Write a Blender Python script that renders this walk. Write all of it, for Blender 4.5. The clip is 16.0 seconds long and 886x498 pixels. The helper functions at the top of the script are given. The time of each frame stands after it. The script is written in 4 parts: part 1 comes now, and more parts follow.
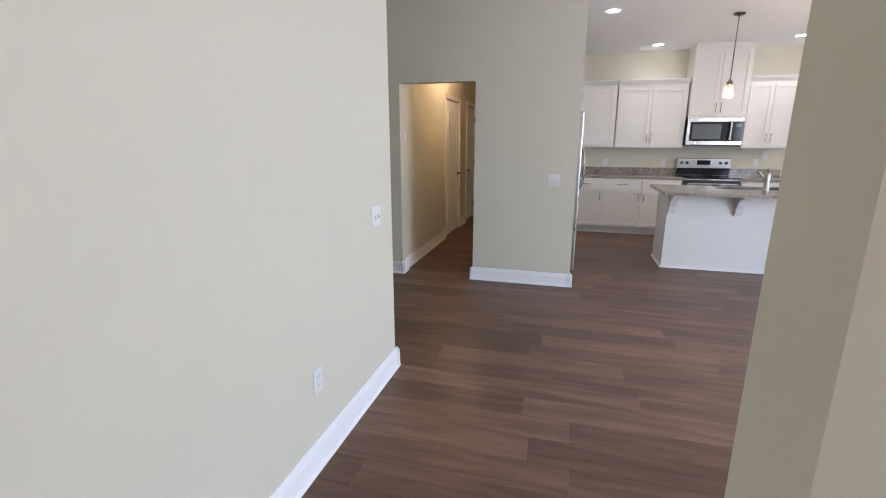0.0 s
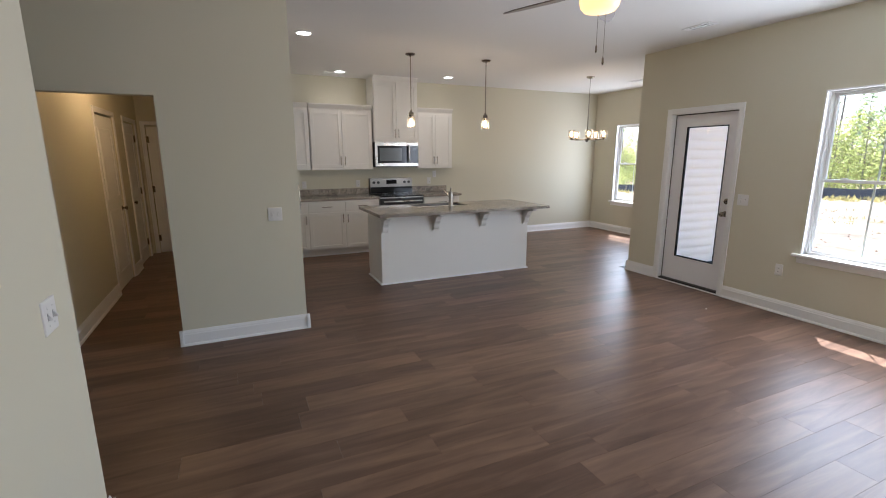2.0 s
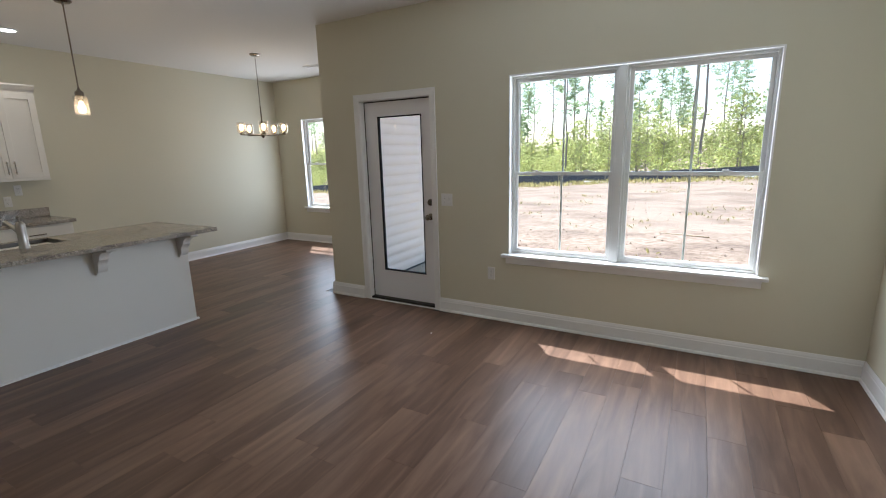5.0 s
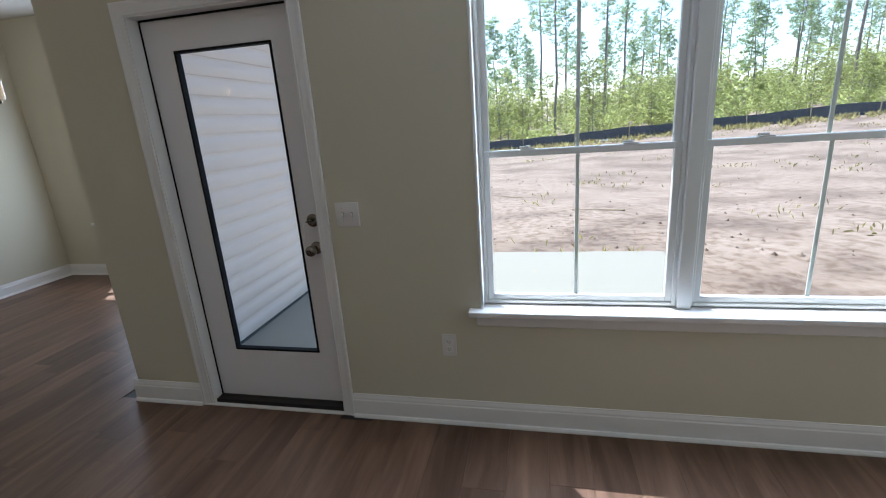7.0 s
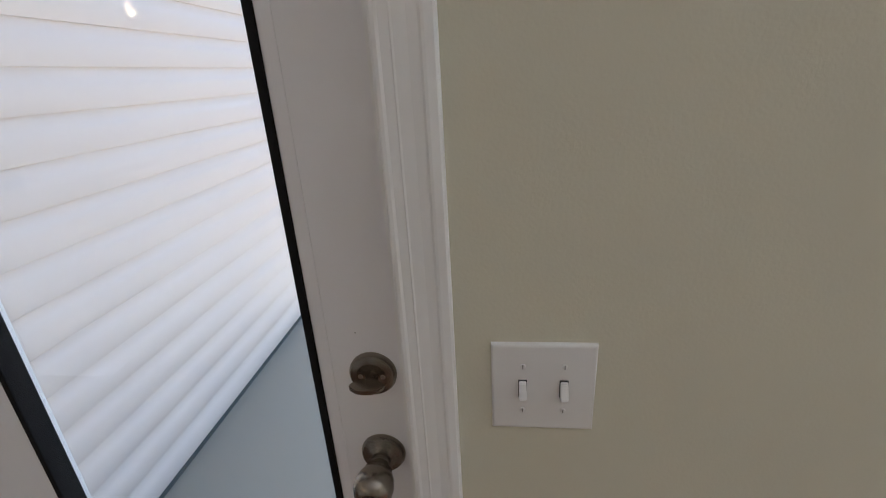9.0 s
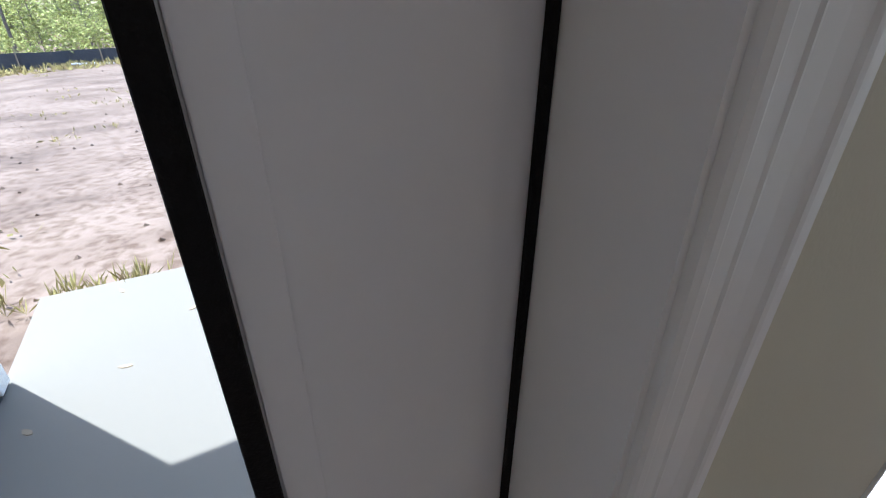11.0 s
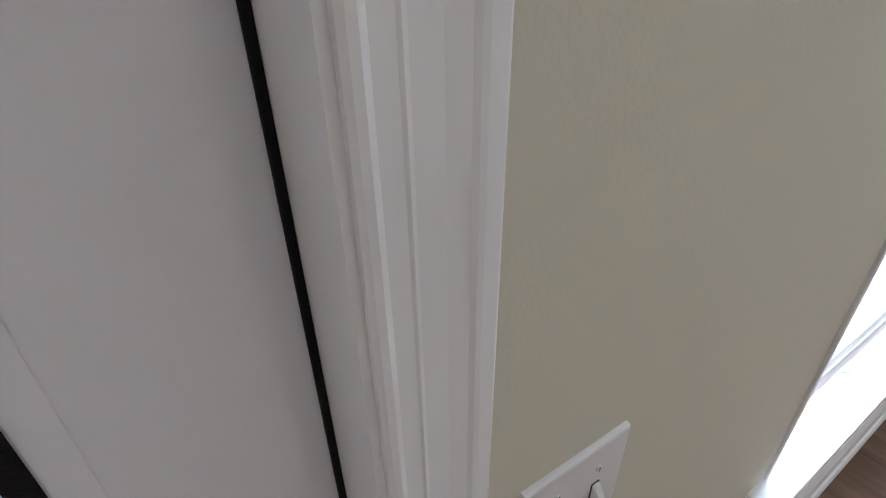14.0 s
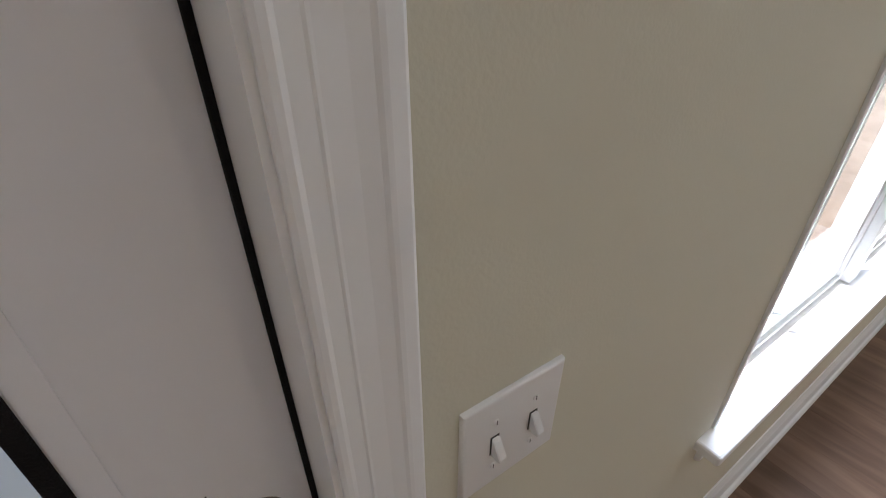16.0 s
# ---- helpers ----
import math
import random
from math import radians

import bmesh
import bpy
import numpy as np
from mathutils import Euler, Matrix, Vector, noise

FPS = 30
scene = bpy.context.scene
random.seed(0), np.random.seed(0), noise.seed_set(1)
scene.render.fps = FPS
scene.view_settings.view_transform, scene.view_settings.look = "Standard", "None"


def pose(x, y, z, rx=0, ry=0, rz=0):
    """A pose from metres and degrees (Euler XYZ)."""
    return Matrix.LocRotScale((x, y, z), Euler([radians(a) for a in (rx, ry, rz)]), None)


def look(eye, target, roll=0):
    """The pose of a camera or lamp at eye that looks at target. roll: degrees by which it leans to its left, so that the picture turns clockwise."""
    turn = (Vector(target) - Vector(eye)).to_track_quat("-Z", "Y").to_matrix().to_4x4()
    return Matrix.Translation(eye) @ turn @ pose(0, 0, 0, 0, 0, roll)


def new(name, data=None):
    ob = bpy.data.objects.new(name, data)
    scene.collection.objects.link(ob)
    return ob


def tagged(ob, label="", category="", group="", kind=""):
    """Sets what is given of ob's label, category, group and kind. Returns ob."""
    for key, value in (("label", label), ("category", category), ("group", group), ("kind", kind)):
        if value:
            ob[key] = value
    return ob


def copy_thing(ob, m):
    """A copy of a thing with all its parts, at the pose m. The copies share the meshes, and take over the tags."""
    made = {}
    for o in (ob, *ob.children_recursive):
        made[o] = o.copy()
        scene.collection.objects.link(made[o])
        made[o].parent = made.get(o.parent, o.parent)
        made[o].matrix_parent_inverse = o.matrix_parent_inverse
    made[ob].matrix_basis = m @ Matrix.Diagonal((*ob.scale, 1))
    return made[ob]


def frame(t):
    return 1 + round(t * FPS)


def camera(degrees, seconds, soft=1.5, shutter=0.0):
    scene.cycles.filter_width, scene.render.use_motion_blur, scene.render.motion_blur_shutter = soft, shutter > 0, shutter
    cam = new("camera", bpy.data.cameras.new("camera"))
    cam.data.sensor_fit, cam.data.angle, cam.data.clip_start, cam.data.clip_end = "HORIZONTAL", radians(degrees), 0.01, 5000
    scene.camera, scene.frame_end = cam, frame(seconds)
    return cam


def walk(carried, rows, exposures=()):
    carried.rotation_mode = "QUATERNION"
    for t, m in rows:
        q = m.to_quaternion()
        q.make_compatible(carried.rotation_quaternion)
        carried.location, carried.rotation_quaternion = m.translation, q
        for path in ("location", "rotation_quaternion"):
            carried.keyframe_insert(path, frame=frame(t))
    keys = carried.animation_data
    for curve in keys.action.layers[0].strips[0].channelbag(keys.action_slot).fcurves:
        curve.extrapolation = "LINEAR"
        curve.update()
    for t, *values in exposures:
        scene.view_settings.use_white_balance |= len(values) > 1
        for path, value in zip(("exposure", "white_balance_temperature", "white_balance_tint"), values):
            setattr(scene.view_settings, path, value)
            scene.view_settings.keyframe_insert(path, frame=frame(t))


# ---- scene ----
cam = camera(89.0, 16.0, soft=1.1)
PATH = [
    (0, look((-0.087, -4.585, 1.47), (-0.598, -2.71, 0.998), 0.1)),
    (0.5, look((-0.175, -4.567, 1.495), (-0.395, -2.647, 0.998), 0.7)),
    (1, look((-0.252, -4.416, 1.506), (-0.24, -2.476, 1.021), 1.0)),
    (1.5, look((-0.371, -4.259, 1.552), (0.017, -2.349, 1.102), 0.4)),
    (2, look((-0.486, -4.149, 1.582), (0.32, -2.365, 1.174), -0.1)),
    (2.5, look((-0.493, -4.126, 1.579), (0.647, -2.528, 1.198), -0.5)),
    (3, look((-0.409, -4.114, 1.584), (0.983, -2.724, 1.226), -0.7)),
    (3.5, look((-0.188, -3.937, 1.554), (1.333, -2.686, 1.208), -1.0)),
    (4, look((0.027, -3.688, 1.584), (1.591, -2.493, 1.226), -0.7)),
    (4.5, look((0.315, -3.352, 1.564), (1.949, -2.267, 1.173), -0.9)),
    (5, look((0.711, -3.115, 1.539), (2.414, -2.153, 1.121), -1.5)),
    (5.2, look((0.889, -2.997, 1.546), (2.616, -2.083, 1.121), -1.7)),
    (7.5, pose(2.895, -1.719, 1.492, 73.8, 4.0, -79.8)),
    (8, pose(3.307, -1.468, 1.503, 72.8, 3.9, -77.8)),
    (8.5, pose(3.659, -1.170, 1.480, 70.0, 3.8, -81.5)),
    (9, pose(3.988, -1.024, 1.446, 68.6, 3.1, -84.2)),
    (9.5, pose(4.236, -0.860, 1.464, 66.6, 2.4, -95.2)),
    (10, pose(4.357, -0.768, 1.589, 64.4, 0.8, -108.8)),
    (12.5, pose(4.283, -0.829, 1.481, 61.5, -0.3, -121.7)),
    (13, pose(4.273, -0.845, 1.485, 61.3, 0.1, -121.4)),
    (13.5, pose(4.277, -0.858, 1.476, 60.7, -0.2, -122.6)),
    (14, pose(4.280, -0.869, 1.473, 61.2, 0.9, -122.6)),
    (14.5, pose(4.259, -0.869, 1.482, 60.6, 2.4, -121.1)),
    (15, pose(4.243, -0.877, 1.463, 60.9, 2.0, -123.1)),
    (15.5, pose(4.205, -0.871, 1.438, 59.5, 0.3, -124.2)),
    (16, pose(4.234, -0.875, 1.459, 58.7, 0.2, -124.8)),
]
EXPO = [(0, 2.77, 5500, 18), (1.2, 2.56, 5600, 17), (2.0, 2.02, 5900, 14), (3.0, 1.53, 5840, 10), (5.0, 1.53, 5870, 10), (7.5, 1.15, 5450, 9), (8.5, 1.58, 5580, 10), (9.0, 1.93, 5780, 12), (9.5, 1.78, 5780, 13), (10.0, 1.15, 5350, 13), (10.2, 1.0, 5350, 13), (12.5, 2.1, 5400, 15), (14.0, 2.2, 5500, 14), (16, 1.98, 5850, 14)]
walk(cam, PATH, EXPO)

# ---- light ----
SUN_FROM = Vector((0.5, 0.378, 1.0)).normalized()
world = bpy.data.worlds.new("sky")
scene.world = world
world.use_nodes = True
wn = world.node_tree
sky = wn.nodes.new("ShaderNodeTexSky")
sky.sky_type = "NISHITA"
sky.sun_disc = False
sky.sun_elevation = math.asin(SUN_FROM.z)
sky.sun_rotation = math.atan2(SUN_FROM.x, SUN_FROM.y)
sky.dust_density = 1.6
sky.ozone_density = 0.5
wn.nodes["Background"].inputs["Strength"].default_value = 0.15
wn.links.new(sky.outputs[0], wn.nodes["Background"].inputs["Color"])
sun = new("sun", bpy.data.lights.new("sun", "SUN"))
sun.data.energy = 4.4
sun.data.angle = radians(0.5)
sun.data.color = (1.0, 0.95, 0.88)
sun.matrix_world = look(tuple(SUN_FROM * 20), (0, 0, 0))


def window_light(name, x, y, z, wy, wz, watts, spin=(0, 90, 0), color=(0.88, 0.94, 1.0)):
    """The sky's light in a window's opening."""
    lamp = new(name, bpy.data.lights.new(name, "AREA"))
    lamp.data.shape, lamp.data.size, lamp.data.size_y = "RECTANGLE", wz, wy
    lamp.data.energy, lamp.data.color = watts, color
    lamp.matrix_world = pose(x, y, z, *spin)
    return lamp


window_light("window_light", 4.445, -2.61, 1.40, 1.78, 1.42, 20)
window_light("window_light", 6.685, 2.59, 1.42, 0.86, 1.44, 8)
# added fill for assumed, unseen front windows of the foyer and room beyond
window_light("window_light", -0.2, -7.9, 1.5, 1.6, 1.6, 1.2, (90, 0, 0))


def lamp_at(name, x, y, z, watts, color, radius=0.03):
    lamp = new(name, bpy.data.lights.new(name, "POINT"))
    lamp.data.energy, lamp.data.color, lamp.data.shadow_soft_size = watts, color, radius
    lamp.location = (x, y, z)
    return lamp


WARM = (1.0, 0.76, 0.48)
lamp_at("hall_bulb", -1.4, 1.6, 2.45, 3, (1.0, 0.66, 0.34), 0.08)
lamp_at("foyer_bulb", 1.1, -5.5, 2.5, 3, (1.0, 0.68, 0.36), 0.08)
for cx, cy in ((0.28, 1.07), (1.08, 3.14), (2.82, 2.96)):
    lm = new("can_bulb", bpy.data.lights.new("can_bulb", "SPOT"))
    lm.data.energy, lm.data.color, lm.data.spot_size, lm.data.spot_blend = 2.2, (1.0, 0.90, 0.75), radians(140), 0.8
    lm.data.shadow_soft_size = 0.06
    lm.location = (cx, cy, 2.79)
for cx, cy, cz in ((1.64, 1.55, 1.97), (2.72, 1.52, 1.97)):
    lamp_at("pendant_bulb", cx, cy, cz, 1.2, WARM, 0.025)
lamp_at("chandelier_bulb", 4.94, 1.97, 1.925, 1.3, WARM, 0.2)
lamp_at("fan_bulb", 1.66, -1.77, 2.49, 3, WARM, 0.05)


# ---- materials ----
def shade(name, color, rough=0.5, metal=0.0, var=0.06, scale=6.0, fine=180.0, bump=0.0, spec=0.5, emit=None):
    """A surface with variation at a large and a fine scale, and fine relief."""
    m = bpy.data.materials.new(name)
    m.use_nodes = True
    nt, b = m.node_tree, m.node_tree.nodes["Principled BSDF"]
    co = nt.nodes.new("ShaderNodeTexCoord")
    n1, n2 = nt.nodes.new("ShaderNodeTexNoise"), nt.nodes.new("ShaderNodeTexNoise")
    n1.inputs["Scale"].default_value, n2.inputs["Scale"].default_value = scale, fine
    n1.inputs["Detail"].default_value, n2.inputs["Detail"].default_value = 4, 2
    mx = nt.nodes.new("ShaderNodeMix")
    mx.data_type = "RGBA"
    ad = nt.nodes.new("ShaderNodeMath")
    ad.operation = "MULTIPLY_ADD"
    ad.inputs[1].default_value = 0.35
    for n in (n1, n2):
        nt.links.new(co.outputs["Object"], n.inputs["Vector"])
    sub = nt.nodes.new("ShaderNodeMath")
    sub.operation = "MULTIPLY"
    sub.inputs[1].default_value = 0.65
    nt.links.new(n1.outputs[0], sub.inputs[0])
    nt.links.new(n2.outputs[0], ad.inputs[0])
    nt.links.new(sub.outputs[0], ad.inputs[2])
    nt.links.new(ad.outputs[0], mx.inputs[0])
    mx.inputs[6].default_value = (*[max(0, c * (1 - var)) for c in color], 1)
    mx.inputs[7].default_value = (*[min(1, c * (1 + var)) for c in color], 1)
    nt.links.new(mx.outputs[2], b.inputs["Base Color"])
    rr = nt.nodes.new("ShaderNodeMapRange")
    rr.inputs[3].default_value, rr.inputs[4].default_value = max(0.02, rough * 0.88), min(1, rough * 1.12)
    nt.links.new(n1.outputs[0], rr.inputs[0])
    nt.links.new(rr.outputs[0], b.inputs["Roughness"])
    b.inputs["Metallic"].default_value = metal
    b.inputs["Specular IOR Level"].default_value = spec
    if bump:
        bp = nt.nodes.new("ShaderNodeBump")
        bp.inputs["Strength"].default_value, bp.inputs["Distance"].default_value = bump, 0.002
        nt.links.new(n2.outputs[0], bp.inputs["Height"])
        nt.links.new(bp.outputs[0], b.inputs["Normal"])
    if emit:
        b.inputs["Emission Color"].default_value = (*emit[0], 1)
        b.inputs["Emission Strength"].default_value = emit[1]
    return m


def clear(name, tint=(1, 1, 1), rough=0.0, strength=1.0, frost=0.0):
    """Thin clear glass: see-through, with a gloss that grows towards grazing."""
    m = bpy.data.materials.new(name)
    m.use_nodes = True
    nt = m.node_tree
    nt.nodes.remove(nt.nodes["Principled BSDF"])
    tr, gl, fr, mx = (nt.nodes.new(k) for k in ("ShaderNodeBsdfTransparent", "ShaderNodeBsdfGlossy", "ShaderNodeLayerWeight", "ShaderNodeMixShader"))
    tr.inputs[0].default_value = (*tint, 1)
    gl.inputs["Roughness"].default_value = rough
    pw, ma = nt.nodes.new("ShaderNodeMath"), nt.nodes.new("ShaderNodeMath")
    pw.operation, ma.operation = "POWER", "MULTIPLY_ADD"
    pw.inputs[1].default_value = 4.0
    ma.inputs[1].default_value, ma.inputs[2].default_value = 0.5 * strength, 0.025 * strength
    fr.inputs[0].default_value = 0.5
    nt.links.new(fr.outputs["Facing"], pw.inputs[0])
    nt.links.new(pw.outputs[0], ma.inputs[0])
    nt.links.new(ma.outputs[0], mx.inputs[0])
    if frost:
        tl, fm = nt.nodes.new("ShaderNodeBsdfTranslucent"), nt.nodes.new("ShaderNodeMixShader")
        tl.inputs[0].default_value, fm.inputs[0].default_value = (0.9, 0.88, 0.84, 1), frost
        nt.links.new(tr.outputs[0], fm.inputs[1])
        nt.links.new(tl.outputs[0], fm.inputs[2])
        tr = fm
    nt.links.new(tr.outputs[0], mx.inputs[1])
    nt.links.new(gl.outputs[0], mx.inputs[2])
    nt.links.new(mx.outputs[0], nt.nodes["Material Output"].inputs[0])
    return m


def plank_material():
    m = bpy.data.materials.new("vinyl_plank")
    m.use_nodes = True
    nt, b = m.node_tree, m.node_tree.nodes["Principled BSDF"]
    N = nt.nodes.new
    co, oi, geo = N("ShaderNodeTexCoord"), N("ShaderNodeObjectInfo"), N("ShaderNodeNewGeometry")
    rnd = N("ShaderNodeMath"); rnd.operation = "ADD"
    nt.links.new(oi.outputs["Random"], rnd.inputs[0]); nt.links.new(geo.outputs["Random Per Island"], rnd.inputs[1])
    frc = N("ShaderNodeMath"); frc.operation = "FRACT"; nt.links.new(rnd.outputs[0], frc.inputs[0])
    off = N("ShaderNodeVectorMath"); off.operation = "MULTIPLY_ADD"
    cb = N("ShaderNodeCombineXYZ")
    k = N("ShaderNodeMath"); k.operation = "MULTIPLY"; k.inputs[1].default_value = 37.0
    nt.links.new(frc.outputs[0], k.inputs[0])
    nt.links.new(k.outputs[0], cb.inputs[0]); nt.links.new(k.outputs[0], cb.inputs[1])
    nt.links.new(co.outputs["Object"], off.inputs[0]); off.inputs[1].default_value = (1, 1, 1); nt.links.new(cb.outputs[0], off.inputs[2])
    mp = N("ShaderNodeMapping"); mp.inputs["Scale"].default_value = (0.9, 8, 1); nt.links.new(off.outputs[0], mp.inputs[0])
    g1 = N("ShaderNodeTexNoise"); g1.inputs["Scale"].default_value = 1.7; g1.inputs["Detail"].default_value = 4; g1.inputs["Distortion"].default_value = 0.8
    mp2 = N("ShaderNodeMapping"); mp2.inputs["Scale"].default_value = (4, 130, 1); nt.links.new(off.outputs[0], mp2.inputs[0])
    g2 = N("ShaderNodeTexNoise"); g2.inputs["Scale"].default_value = 3; g2.inputs["Detail"].default_value = 3
    nt.links.new(mp.outputs[0], g1.inputs["Vector"]); nt.links.new(mp2.outputs[0], g2.inputs["Vector"])
    mixg = N("ShaderNodeMath"); mixg.operation = "MULTIPLY_ADD"; mixg.inputs[1].default_value = 0.2
    nt.links.new(g2.outputs[0], mixg.inputs[0]); 
    h = N("ShaderNodeMath"); h.operation = "MULTIPLY"; h.inputs[1].default_value = 0.8; nt.links.new(g1.outputs[0], h.inputs[0]); nt.links.new(h.outputs[0], mixg.inputs[2])
    tone = N("ShaderNodeMath"); tone.operation = "MULTIPLY_ADD"; tone.inputs[1].default_value = 0.26; nt.links.new(frc.outputs[0], tone.inputs[0]); nt.links.new(mixg.outputs[0], tone.inputs[2])
    rp = N("ShaderNodeValToRGB")
    e = rp.color_ramp.elements
    e[0].position, e[0].color = 0.32, (0.073, 0.041, 0.026, 1)
    e[1].position, e[1].color = 0.90, (0.232, 0.142, 0.095, 1)
    mid = e.new(0.56); mid.color = (0.124, 0.071, 0.047, 1)
    nt.links.new(tone.outputs[0], rp.inputs[0]); nt.links.new(rp.outputs[0], b.inputs["Base Color"])
    rr = N("ShaderNodeMapRange"); rr.inputs[3].default_value, rr.inputs[4].default_value = 0.30, 0.46
    nt.links.new(g2.outputs[0], rr.inputs[0]); nt.links.new(rr.outputs[0], b.inputs["Roughness"])
    b.inputs["Specular IOR Level"].default_value = 0.30
    bp = N("ShaderNodeBump"); bp.inputs["Strength"].default_value, bp.inputs["Distance"].default_value = 0.14, 0.001
    nt.links.new(g2.outputs[0], bp.inputs["Height"]); nt.links.new(bp.outputs[0], b.inputs["Normal"])
    return m


def granite_material():
    m = bpy.data.materials.new("granite")
    m.use_nodes = True
    nt, b = m.node_tree, m.node_tree.nodes["Principled BSDF"]
    N = nt.nodes.new
    co = N("ShaderNodeTexCoord")
    a, v, w = N("ShaderNodeTexNoise"), N("ShaderNodeTexVoronoi"), N("ShaderNodeTexNoise")
    a.inputs["Scale"].default_value, v.inputs["Scale"].default_value, w.inputs["Scale"].default_value = 9, 75, 120
    a.inputs["Detail"].default_value = 6; a.inputs["Distortion"].default_value = 1.2
    for n in (a, v, w): nt.links.new(co.outputs["Object"], n.inputs["Vector"])
    r1 = N("ShaderNodeValToRGB"); e = r1.color_ramp.elements
    e[0].position, e[0].color = 0.33, (0.09, 0.075, 0.07, 1); e[1].position, e[1].color = 0.66, (0.62, 0.55, 0.46, 1)
    x = e.new(0.46); x.color = (0.36, 0.31, 0.26, 1)
    nt.links.new(a.outputs[0], r1.inputs[0])
    r2 = N("ShaderNodeValToRGB"); e = r2.color_ramp.elements
    e[0].position, e[0].color = 0.40, (0.15, 0.13, 0.12, 1); e[1].position, e[1].color = 0.62, (0.74, 0.67, 0.58, 1)
    nt.links.new(w.outputs[0], r2.inputs[0])
    mx = N("ShaderNodeMix"); mx.data_type = "RGBA"; mx.inputs[0].default_value = 0.45
    nt.links.new(r1.outputs[0], mx.inputs[6]); nt.links.new(r2.outputs[0], mx.inputs[7])
    mm = N("ShaderNodeMix"); mm.data_type = "RGBA"; mm.blend_type = "MULTIPLY"; mm.inputs[0].default_value = 0.55
    bw = N("ShaderNodeRGBToBW"); nt.links.new(v.outputs["Color"], bw.inputs[0])
    nt.links.new(mx.outputs[2], mm.inputs[6]); nt.links.new(bw.outputs[0], mm.inputs[7])
    nt.links.new(mm.outputs[2], b.inputs["Base Color"])
    b.inputs["Roughness"].default_value = 0.16
    return m


def dirt_material():
    m = bpy.data.materials.new("sandy_dirt")
    m.use_nodes = True
    nt, b = m.node_tree, m.node_tree.nodes["Principled BSDF"]
    N = nt.nodes.new
    co = N("ShaderNodeTexCoord")
    mp = N("ShaderNodeMapping"); mp.inputs["Scale"].default_value = (1.0, 0.7, 1); nt.links.new(co.outputs["Object"], mp.inputs[0])
    a, w = N("ShaderNodeTexNoise"), N("ShaderNodeTexNoise")
    a.inputs["Scale"].default_value, w.inputs["Scale"].default_value = 0.9, 9
    a.inputs["Detail"].default_value, w.inputs["Detail"].default_value = 8, 6
    nt.links.new(mp.outputs[0], a.inputs["Vector"]); nt.links.new(co.outputs["Object"], w.inputs["Vector"])
    r = N("ShaderNodeValToRGB"); e = r.color_ramp.elements
    e[0].position, e[0].color = 0.36, (0.17, 0.121, 0.09, 1); e[1].position, e[1].color = 0.58, (0.285, 0.215, 0.165, 1)
    x = e.new(0.45); x.color = (0.225, 0.163, 0.122, 1)
    nt.links.new(a.outputs[0], r.inputs[0])
    r2 = N("ShaderNodeValToRGB"); e = r2.color_ramp.elements
    e[0].position, e[0].color = 0.35, (0.60, 0.54, 0.48, 1); e[1].position, e[1].color = 0.55, (1, 1, 1, 1)
    nt.links.new(w.outputs[0], r2.inputs[0])
    mm = N("ShaderNodeMix"); mm.data_type = "RGBA"; mm.blend_type = "MULTIPLY"; mm.inputs[0].default_value = 1
    nt.links.new(r.outputs[0], mm.inputs[6]); nt.links.new(r2.outputs[0], mm.inputs[7]); nt.links.new(mm.outputs[2], b.inputs["Base Color"])
    b.inputs["Roughness"].default_value = 0.95
    bp = N("ShaderNodeBump"); bp.inputs["Strength"].default_value, bp.inputs["Distance"].default_value = 0.8, 0.03
    nt.links.new(w.outputs[0], bp.inputs["Height"]); nt.links.new(bp.outputs[0], b.inputs["Normal"])
    return m


def leaf_material(name, dark, light):
    m = bpy.data.materials.new(name)
    m.use_nodes = True
    nt, b = m.node_tree, m.node_tree.nodes["Principled BSDF"]
    geo = nt.nodes.new("ShaderNodeNewGeometry")
    r = nt.nodes.new("ShaderNodeValToRGB")
    r.color_ramp.elements[0].color, r.color_ramp.elements[1].color = (*dark, 1), (*light, 1)
    r.color_ramp.elements[1].position = 0.92
    tan = r.color_ramp.elements.new(0.97)
    tan.color = (0.34, 0.27, 0.15, 1)
    nt.links.new(geo.outputs["Random Per Island"], r.inputs[0])
    nt.links.new(r.outputs[0], b.inputs["Base Color"])
    b.inputs["Roughness"].default_value = 0.6
    tr = nt.nodes.new("ShaderNodeBsdfTranslucent")
    nt.links.new(r.outputs[0], tr.inputs[0])
    ad = nt.nodes.new("ShaderNodeMixShader")
    ad.inputs[0].default_value = 0.7
    nt.links.new(b.outputs[0], ad.inputs[1]); nt.links.new(tr.outputs[0], ad.inputs[2])
    nt.links.new(ad.outputs[0], nt.nodes["Material Output"].inputs[0])
    return m


WALL = shade("cream_wall_paint", (0.645, 0.615, 0.50), 0.75, var=0.015, scale=2.0, fine=260, bump=0.12, spec=0.3)
CEIL = shade("ceiling_paint", (0.80, 0.79, 0.77), 0.9, var=0.012, scale=1.5, fine=220, bump=0.15, spec=0.2)
TRIM = shade("white_trim_paint", (0.85, 0.85, 0.85), 0.38, var=0.02, scale=5, fine=90, bump=0.015)
DOORP = shade("door_paint", (0.84, 0.835, 0.86), 0.42, var=0.02, scale=4, fine=140, bump=0.06)
CAB = shade("cabinet_paint", (0.79, 0.77, 0.73), 0.40, var=0.02, scale=6, fine=120, bump=0.04)
VINYL = shade("white_vinyl", (0.80, 0.82, 0.82), 0.35, var=0.015, scale=8)
PLATE = shade("white_plastic", (0.76, 0.75, 0.74), 0.35, var=0.015, scale=20)
SLOT = shade("dark_slot", (0.03, 0.03, 0.03), 0.6)
